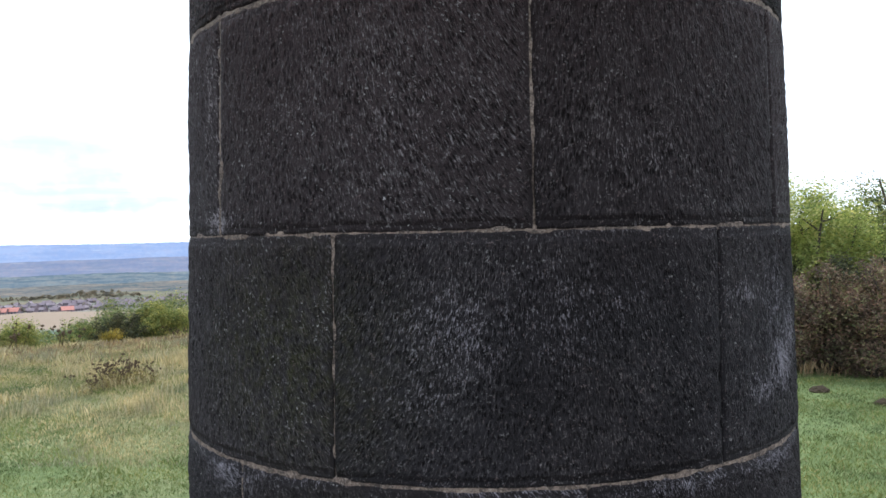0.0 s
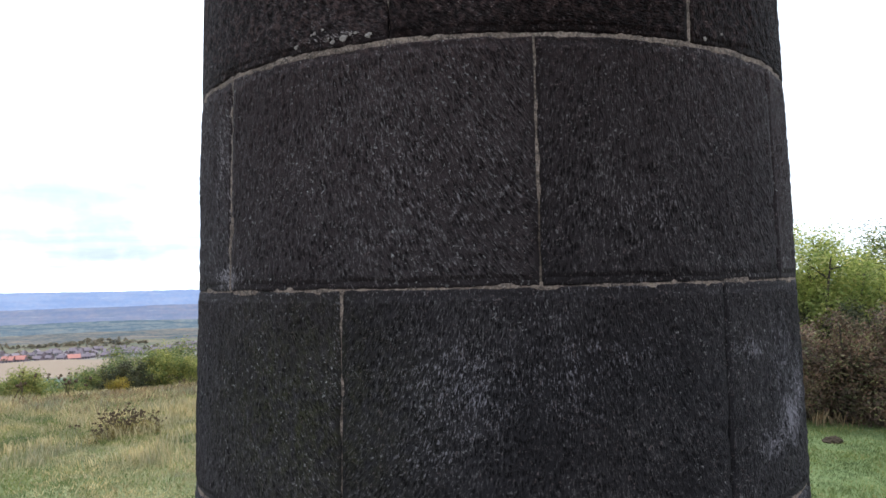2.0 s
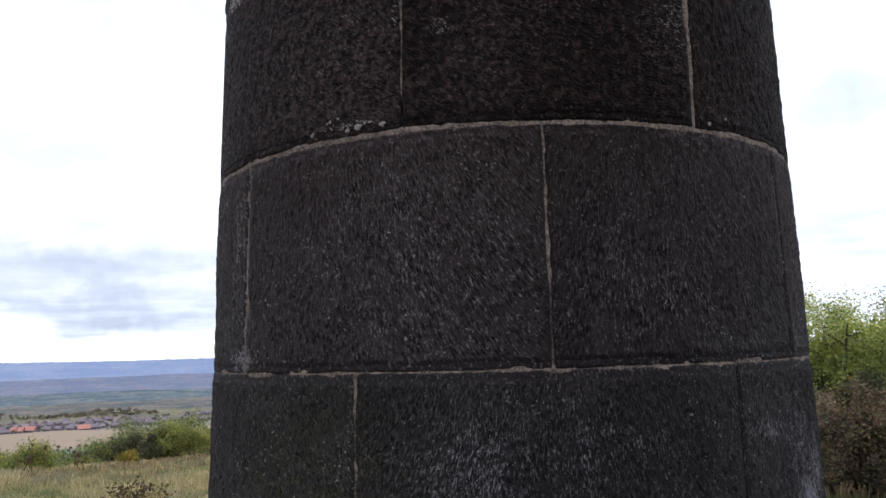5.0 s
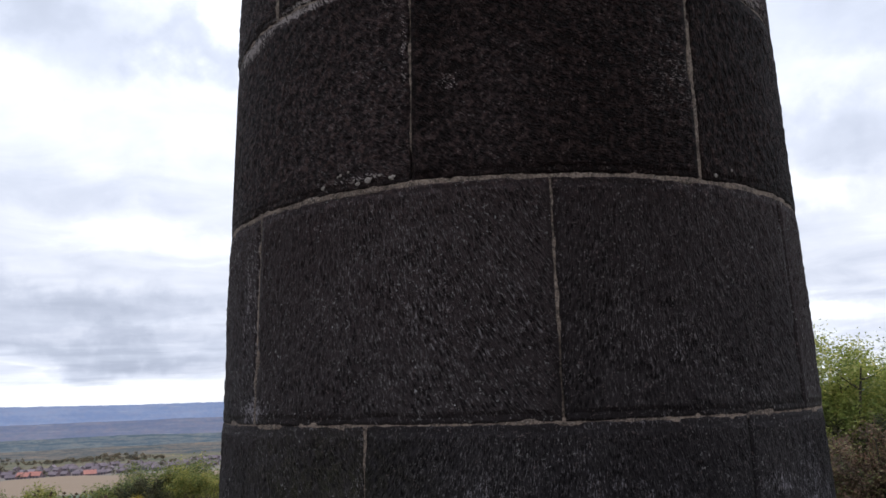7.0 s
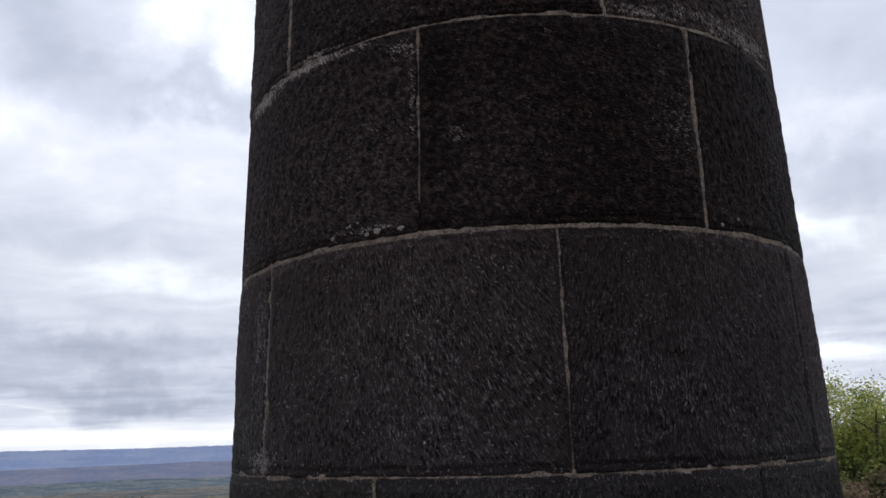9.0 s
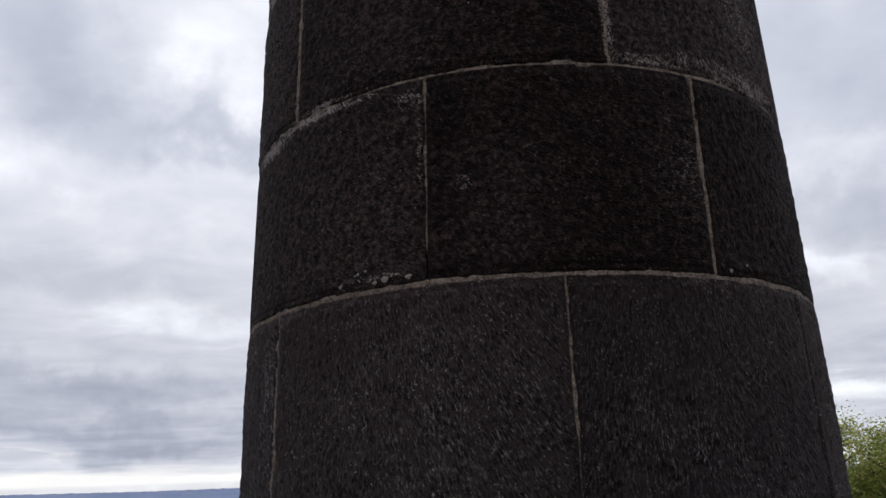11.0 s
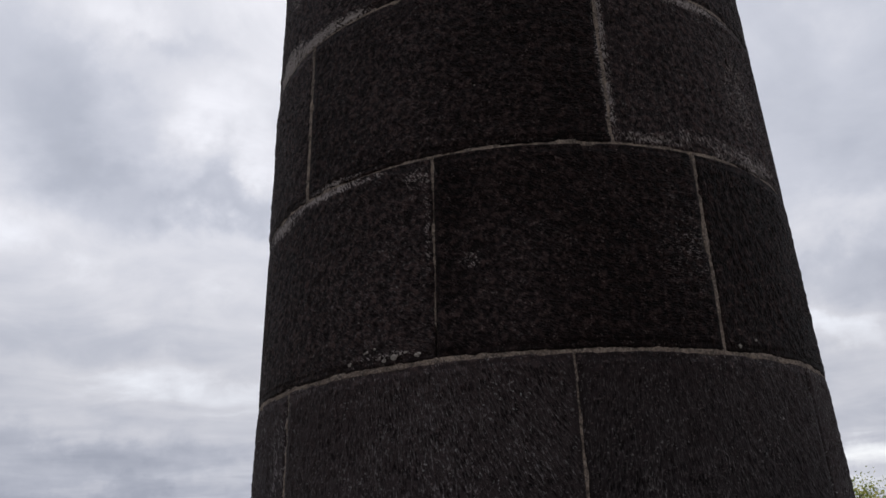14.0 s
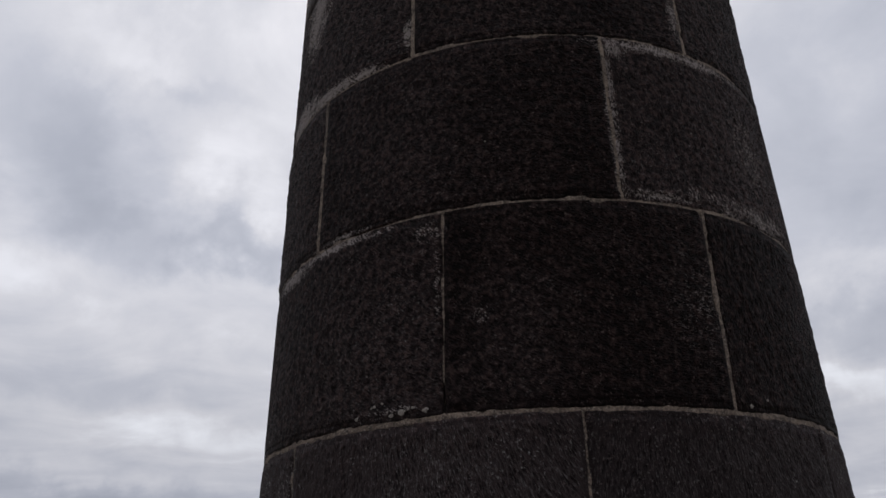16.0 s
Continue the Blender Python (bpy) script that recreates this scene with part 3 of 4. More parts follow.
def make_block(root, course, k, a0, a1, z0, z1):
    if (a0 + a1) / 2 > 180:
        a0, a1 = a0 - 360, a1 - 360
    seed = course * 31 + round(a0) * 7 + 1011
    facing = abs(((a0 + a1) / 2 + 180) % 360 - 180) < 88 and 1 <= course <= 6
    step = 0.005 if facing else 0.06
    width = radians(a1 - a0) * radius((z0 + z1) / 2)
    nu, nv = max(8, int(width / step)), max(6, int((z1 - z0) / step))
    u, v = np.meshgrid(np.linspace(0, 1, nu + 1), np.linspace(0, 1, nv + 1), indexing="ij")
    lean0, lean1 = (SLANT.get(round((a + 180) % 360 - 180, 2), 0.0) for a in (a0, a1))
    theta, z = a0 + (a1 - a0) * u + (v - 0.5) * (lean0 * (1 - u) + lean1 * u), z0 + (z1 - z0) * v
    s, height = np.radians(theta) * 1.0, z1 - z0
    # joints: uneven arrises
    gap_low, gap_high = JOINT_HALF.get(course, 0.0035), JOINT_HALF.get(course + 1, 0.0035)
    gap_left, gap_right = (UPRIGHT_HALF.get(round((a + 180) % 360 - 180, 2), 0.0034) for a in (a0, a1))
    wob_v = (fractal(s * 9 + seed, z * 0 + 3.3, seed, 4) - 0.5) * 0.004 + (fractal(s * 60, z * 0 + 1.3, seed + 3, 2) - 0.5) * (0.004 if course <= 2 else 0.003)
    wob_u = (fractal(z * 9 + seed, z * 0 + 7.3, seed + 1, 4) - 0.5) * 0.004 + (fractal(z * 60, z * 0 + 1.3, seed + 4, 2) - 0.5) * 0.003
    zz = z + np.where(v < 0.5, gap_low, -gap_high) * np.clip(1 - np.minimum(v, 1 - v) * height / 0.05, 0, 1) + wob_v * np.clip(1 - np.minimum(v, 1 - v) * height / 0.08, 0, 1)
    th = theta + np.degrees((np.where(u < 0.5, gap_left, -gap_right) * 0.8 + wob_u) * np.clip(1 - np.minimum(u, 1 - u) * width / 0.08, 0, 1))
    eu, ev = np.minimum(u, 1 - u) * width, np.minimum(v, 1 - v) * height
    edge = np.minimum(eu, ev)
    # tooling: short slanting pick strokes, whose direction drifts over the face
    grain = GRAIN.get(course, (30, 30, 30))[min(k, 2) if facing else 0]
    turn = np.radians(grain + (fractal(s * 1.6 + seed, z * 1.6, seed + 8, 2) - 0.5) * 60)
    warp = (fractal(s * 14, z * 14, seed + 5, 2) - 0.5) * 0.006
    across = s * np.cos(turn.mean()) + z * np.sin(turn.mean()) + warp
    along = -s * np.sin(turn.mean()) + z * np.cos(turn.mean())
    if course >= 4:
        along, across = along * (0.95 if course == 4 else 1.2), across * 0.78
        across = across + (fractal(s * 30, z * 30, seed + 6, 2) - 0.5) * (0.006 if course == 4 else 0.014)
    if course == 3:
        across, along = across * 0.8, along * 0.8
    fan = (theta - (a0 + a1) / 2) / 30
    across = across + (0.42 if course <= 3 else 0.22) * fan * (along - along.mean())
    strokes = vnoise(across / 0.0105, along / 0.03, seed + 20)
    coarse = fractal(s / 0.05, z / 0.06, seed + 22, 3)
    tool = np.clip(0.5 + (strokes - 0.5) * 1.25 * (0.55 + 0.9 * coarse) + (coarse - 0.5) * 0.35, 0, 1)
    bare = np.zeros_like(s)
    for at, size in BARE.get(course, ()):
        bare = np.maximum(bare, np.clip(1.2 - np.hypot((theta - at[0]) / size[0], (z - at[1]) / size[1]), 0, 1) * (0.5 + fractal(s * 9, z * 9, seed + 81, 3)))
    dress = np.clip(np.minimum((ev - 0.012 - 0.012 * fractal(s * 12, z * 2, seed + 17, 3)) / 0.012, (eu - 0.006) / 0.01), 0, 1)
    draft = np.clip((edge - 0.012) / 0.02, 0, 1)
    soft = {4: 0.7, 5: 1.0, 6: 1.0}.get(course, 1.0)
    tool = 0.42 + (tool - 0.42) * draft * soft
    relief = (tool - 0.5) * 0.0045 + (vnoise(s / 0.013 + 9, z / 0.016, seed + 50) - 0.5) * 0.004 * draft + (fractal(s / 0.22, z / 0.22, seed + 9, 3) - 0.5) * 0.009 * np.clip(edge / 0.06, 0, 1)
    arris = -0.006 * np.clip(1 - edge / 0.007, 0, 1) ** 2 - 0.011 * np.clip((fractal(s * 14, z * 14, seed + 13, 3) - 0.6) * 6, 0, 1) * np.clip(1 - edge / 0.02, 0, 1)
    r = radius(z) + relief + arris
    if not facing:
        r = radius(z) + arris * 0.3
    rim_in = 0.09
    t = np.radians(th)
    front = np.stack([r * np.sin(t), -r * np.cos(t), zz], -1).reshape(-1, 3)
    n = nv + 1
    i, j = np.meshgrid(np.arange(nu), np.arange(nv), indexing="ij")
    quads = np.stack([i * n + j, (i + 1) * n + j, (i + 1) * n + j + 1, i * n + j + 1], -1).reshape(-1, 4)
    # the returns into the joints
    ring = [a * n for a in range(nu)] + [nu * n + b for b in range(nv)] + [a * n + nv for a in range(nu, 0, -1)] + [b for b in range(nv, 0, -1)]
    back = front[ring].copy()
    scale = (np.hypot(back[:, 0], back[:, 1]) - rim_in) / np.hypot(back[:, 0], back[:, 1])
    back[:, :2] *= scale[:, None]
    base, m = len(front), len(ring)
    sides = [[ring[(q + 1) % m], ring[q], base + q, base + (q + 1) % m] for q in range(m)]
    me = mesh_of("stone_block", np.concatenate([front, back]), quads.tolist() + sides, STONE, True)
    # stains
    lime = EDGE_LIME.get(course, 0.3) * np.clip(1 - edge / 0.03, 0, 1) * np.clip((fractal(s * 4 + 3, z * 4, seed + 40, 3) - 0.42) * 5, 0, 1)
    for q, (at, size, power) in enumerate(BLOOMS.get(course, ())):
        lime = np.maximum(lime, power * patch_field(theta, z, at, size, seed + q))
    algae = np.zeros_like(lime)
    if course in ALGAE:
        algae = np.clip(patch_field(theta, z, *ALGAE[course], seed + 60), 0, 1)
    soot = SOOT.get((course, k), 0.0) * np.clip(0.45 + 0.8 * fractal(s * 2.6 + seed, z * 2.6, seed + 70, 4), 0, 1)
    # this layer also darkens a broad band right of the middle
    soot = np.clip(soot + 0.27 * np.exp(-((theta - 18) / 17) ** 2) * (0.5 + fractal(s * 5 + 9, z * 5, 71, 3)), 0, 1)
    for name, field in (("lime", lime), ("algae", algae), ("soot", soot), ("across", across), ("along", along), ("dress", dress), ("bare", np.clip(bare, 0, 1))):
        layer = me.attributes.new(name, "FLOAT", "POINT")
        layer.data.foreach_set("value", np.concatenate([field.reshape(-1), np.zeros(m)]).astype(np.float32))
    part("stone_block", me, root)


# dabs of lime mortar left on the faces: degrees round, height, size
DABS = [(-29.5, 2.229, 0.009), (-26.6, 2.2508, 0.005), (-26.0, 2.2537, 0.007), (-24.5, 2.259, 0.006), (-23.6, 2.2345, 0.007), (-22.7, 2.2225, 0.010), (-20.9, 2.2285, 0.014), (-19.7, 2.2354, 0.006), (-18.9, 2.2367, 0.007),
        (-16.8, 2.2262, 0.011), (34.8, 2.2222, 0.009), (38.7, 2.2437, 0.006), (3.5, 2.9148, 0.005), (-6.1, 3.0167, 0.005), (-5.6, 3.008, 0.004), (-0.9, 2.93, 0.003), (-20.6, 3.47, 0.010), (-21.0, 3.505, 0.012), (-20.2, 3.44, 0.008)]


def mortar_dab(root, a, z, size, seed):
    """A flattened ragged lump pressed on the face of a stone."""
    bm = bmesh.new()
    bmesh.ops.create_icosphere(bm, subdivisions=2, radius=1)
    turn = Matrix.Rotation(radians(a), 4, "Z")
    for v in bm.verts:
        k = 1 + 0.9 * noise.noise(v.co * 1.9 + Vector((seed * 3.1, 0, 0)))
        flat = Vector((v.co.x * size * k, -v.co.y * size * 0.32, v.co.z * size * 0.8 * k))
        v.co = turn @ (flat + Vector((0, -radius(z) - 0.001, 0))) + Vector((0, 0, z))
    me = bpy.data.meshes.new("mortar_dab")
    bm.to_mesh(me)
    bm.free()
    me.materials.append(DAB)
    part("mortar_dab", me, root, "pale dab of lime mortar")


def make_column():
    root = tagged(new("column"), "massive round soot-blackened gritstone column with pale mortar joints", "column")
    # mortar and hearting behind the stones
    verts, faces = [], []

    def sheet(tt, zz, r, closed=False):
        base = sum(len(v) for v in verts)
        verts.append(np.stack([r * np.sin(tt), -r * np.cos(tt), zz], -1).reshape(-1, 3))
        m, n = tt.shape
        i, j = np.meshgrid(np.arange(m - 1), np.arange(n - (0 if closed else 1)), indexing="ij")
        faces.extend((base + np.stack([i * n + j, i * n + (j + 1) % n, (i + 1) * n + (j + 1) % n, (i + 1) * n + j], -1).reshape(-1, 4)).tolist())

    def fill(tt, zz):
        return radius(zz) - 0.0045 + (fractal(tt * 11 + 50, zz * 11, 77, 4) - 0.5) * 0.009 + (fractal(tt * 70 + 50, zz * 70, 78, 2) - 0.5) * 0.004

    coarse = np.radians(np.arange(-180, 180, 3.0))
    zz, tt = np.meshgrid(np.array([0.0, LEVELS[-1]]), coarse, indexing="ij")
    sheet(tt, zz, radius(zz) - 0.06, True)
    faces.append([len(coarse) + q for q in range(len(coarse))])
    bed = np.radians(np.concatenate([np.arange(-90, 90, 0.35), np.arange(90, 270, 4.0)]))
    for z in LEVELS[1:-1]:
        zz, tt = np.meshgrid(z + np.array([-0.014, -0.009, -0.0045, 0.0, 0.0045, 0.009, 0.014]), bed, indexing="ij")
        sheet(tt, zz, fill(tt, zz) - 0.012 * (np.abs(zz - z) > 0.012), True)
    for course in range(len(LEVELS) - 1):
        for a in joint_list(course):
            up = np.arange(LEVELS[course], LEVELS[course + 1], 0.006)
            zz, tt = np.meshgrid(up, radians(a) + np.array([-0.01, -0.006, -0.003, 0.0, 0.003, 0.006, 0.01]), indexing="ij")
            foot = np.clip((LEVELS[course] + RAKED.get(a, 0.0) - zz) / 0.02, 0, 1)
            raked = (0.007 if a == 6.8 else 0.014) * foot
            worn = 0.003 * np.clip((fractal(zz * 22 + a, zz * 0 + 5.5, 79, 3) - 0.5) * 5, 0, 1)
            deep = fill(tt, zz) - 0.002 + FULL.get(a, 0.0) - raked - worn - 0.012 * (np.abs(tt - radians(a)) > 0.008)
            lean = radians(SLANT.get(a, 0.0)) * ((zz - LEVELS[course]) / (LEVELS[course + 1] - LEVELS[course]) - 0.5)
            sheet(tt + lean, zz, deep)
    for q, (a, z, size) in enumerate(DABS):
        mortar_dab(root, a, z, 0.72 * size, q)
    part("mortar", mesh_of("mortar", np.concatenate(verts), faces, MORTAR, True), root, "pale weathered lime mortar")
    for course in range(len(LEVELS) - 1):
        joints = joint_list(course)
        for k, a in enumerate(joints):
            b = joints[k + 1] if k + 1 < len(joints) else joints[0] + 360
            slot = 1 if k == 0 else (2 if k == 1 else 0)
            make_block(root, course, slot, a, b, LEVELS[course], LEVELS[course + 1])


make_column()


# ---- plants ----
def limb(verts, faces, a, b, ra, rb, sides=6):
    a, b = Vector(a), Vector(b)
    q = (b - a).to_track_quat("Z", "Y")
    base = len(verts)
    for p, r in ((a, ra), (b, rb)):
        for k in range(sides):
            w = 2 * math.pi * k / sides
            verts.append(tuple(p + q @ Vector((r * math.cos(w), r * math.sin(w), 0))))
    for k in range(sides):
        faces.append([base + k, base + (k + 1) % sides, base + sides + (k + 1) % sides, base + sides + k])


def leaf_cards(rng, centres, spread, count, size, flat=0.5):
    """Many small folded leaves about the given twig ends."""
    pick = rng.integers(0, len(centres), count)
    pos = centres[pick] + rng.normal(0, 1, (count, 3)) * spread
    ax = rng.normal(0, 1, (count, 3))
    ax[:, 2] *= flat
    ax /= np.linalg.norm(ax, axis=1)[:, None]
    other = np.cross(ax, rng.normal(0, 1, (count, 3)))
    other /= np.linalg.norm(other, axis=1)[:, None]
    s = size * rng.uniform(0.6, 1.3, count)[:, None]
    tip, side = ax * s, other * s * 0.42
    v = np.stack([pos - tip, pos + side, pos + tip, pos - side], 1).reshape(-1, 3)
    return v, np.arange(4 * count).reshape(-1, 4)


def shrub(name, label, at, height, spread, leaf, count, size, seed, bare=0.0, category="shrub", low=0.15, airy=0.10):
    """Several stems that fork into twigs, with a ragged crown of single leaves."""
    rng = np.random.default_rng(seed)
    x, y = at
    z = float(ground_height(x, y)) - 0.05
    root = tagged(new(name), label, category)
    root.location = (x, y, z)
    verts, faces, ends = [], [], []
    stems = rng.integers(6, 9)
    for s in range(stems):
        w = 2 * math.pi * (s + rng.uniform(0, 0.7)) / stems
        lean = rng.uniform(0.25, 0.9) * spread
        top = Vector((lean * math.cos(w), lean * math.sin(w), height * rng.uniform(0.55, 0.98)))
        mid = Vector((top.x * 0.35, top.y * 0.35, top.z * 0.45))
        foot = Vector((0.12 * spread * math.cos(w), 0.12 * spread * math.sin(w), 0))
        r = 0.022 * height
        limb(verts, faces, foot, mid, r, r * 0.65)
        limb(verts, faces, mid, top, r * 0.65, r * 0.18)
        for _ in range(int(9)):
            f = rng.uniform(low, 1.0)
            p = foot.lerp(mid, f / 0.45) if f < 0.45 else mid.lerp(top, (f - 0.45) / 0.55)
            w2 = rng.uniform(0, 2 * math.pi)
            out = Vector((math.cos(w2), math.sin(w2), rng.uniform(-0.1, 0.8))) * spread * rng.uniform(0.25, 0.6) * (1.15 - 0.6 * f)
            q = p + out
            q.z = min(max(q.z, 0.05), height * 1.02)
            limb(verts, faces, p, q, r * 0.3, r * 0.08, 4)
            ends += [q, p.lerp(q, 0.55)]
            for _ in range(3):
                e = q + Vector(rng.normal(0, 0.13, 3)) * spread
                e.z = min(max(e.z, 0.03), height * 1.05)
                limb(verts, faces, q, e, r * 0.1, r * 0.04, 3)
                ends += [e, q.lerp(e, 0.5)]
    part("trunk", mesh_of("trunk", verts, faces, BARK), root, "thin grey-brown branching stems")
    centres = np.array([tuple(e) for e in ends])
    if bare:
        centres = centres[rng.random(len(centres)) > bare]
    v, f = leaf_cards(rng, centres, airy * max(spread, 0.6), count * 2, size)
    v[:, 2] = np.maximum(v[:, 2], 0.02)
    part("crown", mesh_of("crown", v, f, leaf), root)
    return root


def polar(az, r):
    return r * math.sin(radians(az)), EYE_Y + r * math.cos(radians(az))


# scrub at the foot of the turf on the open side
shrub("thorn_bush", "rounded yellow-green bush at the edge of the grass", polar(-31.3, 36), 1.85, 1.31, LEAF_OLIVE, 13260, 0.047, 1)
shrub("thorn_bush", "small dull green bush beside dry stalks", polar(-28.4, 37), 1.50, 0.75, LEAF_GREEN, 5525, 0.043, 2)
shrub("thorn_bush", "dull green hawthorn bush on the slope", polar(-26.9, 39), 2.25, 1.40, LEAF_GREEN, 13260, 0.051, 3)
shrub("thorn_bush", "dark bare-twigged hawthorn bush on the slope", polar(-25.4, 37), 2.25, 1.08, LEAF_DARK, 9945, 0.043, 4)
shrub("thorn_bush", "broad olive-green hawthorn bush on the slope", polar(-23.6, 40), 2.85, 2.03, LEAF_GREEN, 19890, 0.051, 5)
shrub("thorn_bush", "yellowing hawthorn bush on the slope", polar(-22.6, 38.5), 2.70, 1.76, LEAF_OLIVE, 15470, 0.051, 6)
shrub("thorn_bush", "tall dull green hawthorn behind the column", polar(-20.6, 41), 3.30, 1.89, LEAF_GREEN, 19890, 0.051, 7)
shrub("thorn_bush", "tall dull green hawthorn behind the column", polar(-18.3, 42), 3.40, 2.16, LEAF_GREEN, 15470, 0.051, 8)
shrub("thorn_bush", "low golden autumn shrub behind the crest of grass", polar(-26.0, 32), 0.8, 0.62, LEAF_GOLD, 1500, 0.034, 9, 0.45)
shrub("thorn_bush", "dark hawthorn bush past the field edge", polar(-34.0, 38), 2.02, 1.76, LEAF_GREEN, 11050, 0.051, 10)

# the thicket on the other side
shrub("hedge_tree", "yellow-green young tree rising out of the thicket", polar(21.6, 22), 4.48, 1.56, LEAF_YELLOW, 20000, 0.044, 21, category="tree", low=0.35, airy=0.14)
shrub("hedge_tree", "yellow-green young tree rising out of the thicket", polar(23.2, 22.6), 4.68, 1.43, LEAF_YELLOW, 15500, 0.044, 22, category="tree", low=0.35, airy=0.14)
shrub("hedge_tree", "sparse grey-green tree with open airy crown", polar(25.6, 25.5), 5.13, 1.56, LEAF_GREEN, 9500, 0.044, 23, 0.3, category="tree", low=0.4, airy=0.15)
shrub("hedge_tree", "yellow-green young tree rising out of the thicket", polar(19.2, 23), 4.38, 1.69, LEAF_YELLOW, 14500, 0.044, 24, category="tree", low=0.35, airy=0.14)
shrub("hedge_tree", "dull green tree with open crown in the hedge", polar(28.2, 24), 4.98, 1.95, LEAF_GREEN, 14000, 0.044, 25, category="tree", low=0.35, airy=0.14)
shrub("bramble_thicket", "browned bramble thicket at the edge of the turf", polar(21.2, 19.6), 2.0, 1.0, LEAF_BROWN, 9750, 0.035, 31, low=0.05)
shrub("bramble_thicket", "browned bramble thicket at the edge of the turf", polar(23.2, 19.4), 2.30, 1.00, LEAF_BROWN, 9750, 0.035, 32, low=0.05)
shrub("bramble_thicket", "dark brown bramble thicket under the trees", polar(25.4, 19.2), 2.4, 1.1, LEAF_BROWN, 9750, 0.035, 33, low=0.05)
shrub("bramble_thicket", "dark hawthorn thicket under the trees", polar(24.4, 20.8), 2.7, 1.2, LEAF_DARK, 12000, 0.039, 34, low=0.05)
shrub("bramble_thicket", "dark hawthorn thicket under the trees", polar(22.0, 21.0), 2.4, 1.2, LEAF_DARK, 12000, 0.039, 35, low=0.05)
shrub("bramble_thicket", "browned bramble thicket at the edge of the turf", polar(28.0, 19.5), 2.4, 1.3, LEAF_BROWN, 12000, 0.035, 36, low=0.05)
shrub("bramble_thicket", "browned bramble thicket at the edge of the turf", polar(18.6, 20.2), 2.2, 1.2, LEAF_BROWN, 10500, 0.035, 37, low=0.05)


def seed_head_mesh():
    hv, hf = [], []
    for a, z, ra, rb in ((0.0, 0.012, 0.008, 0.025), (0.012, 0.026, 0.025, 0.024), (0.026, 0.042, 0.024, 0.006)):
        limb(hv, hf, (0, 0, a), (0, 0, z), ra, rb, 7)
    return mesh_of("seed_head", hv, hf, SEED)


SEED_HEAD = seed_head_mesh()


def seed_plant(label, at, height, stems, spread, seed, head=1.0):
    """A dead knapweed: wiry stems that end in dark seed heads."""
    rng = np.random.default_rng(seed)
    x, y = at
    root = tagged(new("dead_thistle"), label, "wild plant")
    root.location = (x, y, float(ground_height(x, y)) - 0.02)
    for _ in range(stems):
        foot = Vector((*rng.normal(0, 0.3 * spread, 2), 0))
        top = foot + Vector((*rng.normal(0, 0.25 * spread, 2), height * rng.uniform(0.5, 1.0)))
        sv, sf, tips = [], [], []
        limb(sv, sf, foot, top, 0.006 * head, 0.003 * head, 4)
        for _ in range(3):
            p = foot.lerp(top, rng.uniform(0.55, 0.95))
            e = p + Vector((*rng.normal(0, 0.07, 2), rng.uniform(0.04, 0.14)))
            limb(sv, sf, p, e, 0.003, 0.002, 3)
            tips.append(e)
        stem = part("stem", mesh_of("stem", sv, sf, SEED), root)
        for e in tips:
            knob = part("seed_head", SEED_HEAD, stem)
            knob.location = e
            knob.scale = [head * rng.uniform(0.7, 1.25)] * 3
    low = np.array([(*rng.normal(0, 0.33 * spread, 2), height * rng.uniform(0.05, 0.55)) for _ in range(stems * 3)])
    v, f = leaf_cards(rng, low, 0.05, stems * 26, 0.032)
    v[:, 2] = np.maximum(v[:, 2], 0.01)
    part("foliage", mesh_of("foliage", v, f, LEAF_WEED), root, "withered brown and olive leaves")


seed_plant("dead brown thistle clump standing in dry grass", polar(-25.9, 18.8), 0.62, 26, 0.55, 51)
seed_plant("dead brown thistle clump standing in dry grass", polar(-24.6, 19.0), 0.58, 16, 0.5, 52)
seed_plant("few dead thistle stems in dry grass", polar(-27.2, 18.2), 0.42, 6, 0.4, 53)
seed_plant("single tall dead dock stem in dry grass", polar(-23.3, 18.6), 0.55, 3, 0.08, 54)
seed_plant("dead brown weeds before the bushes", polar(-28.6, 26.6), 0.9, 6, 0.9, 55, 1.8)
seed_plant("dead brown weeds before the bushes", polar(-31.8, 27.0), 0.95, 5, 0.9, 56, 1.8)
seed_plant("dead brown weeds before the bushes", polar(-21.5, 27.0), 0.6, 12, 0.9, 57)


def molehill(at, size, seed):
    rng = np.random.default_rng(seed)
    bm = bmesh.new()
    bmesh.ops.create_icosphere(bm, subdivisions=3, radius=1)
    for v in bm.verts:
        k = 1 + 0.25 * noise.noise(v.co * 2.5 + Vector((seed, 0, 0)))
        v.co = Vector((v.co.x * size * k, v.co.y * size * k, max(v.co.z, -0.2) * size * 0.62 * k))
    me = bpy.data.meshes.new("molehill")
    bm.to_mesh(me)
    bm.free()
    me.materials.append(SOIL)
    ob = tagged(new("molehill", me), "small dark crumbled molehill on the turf", "molehill", "molehills")
    ob.location = (*at, float(ground_height(*at)) - 0.01)


molehill(polar(22.3, 17.0), 0.19, 1)
molehill(polar(26.0, 16.1), 0.17, 2)


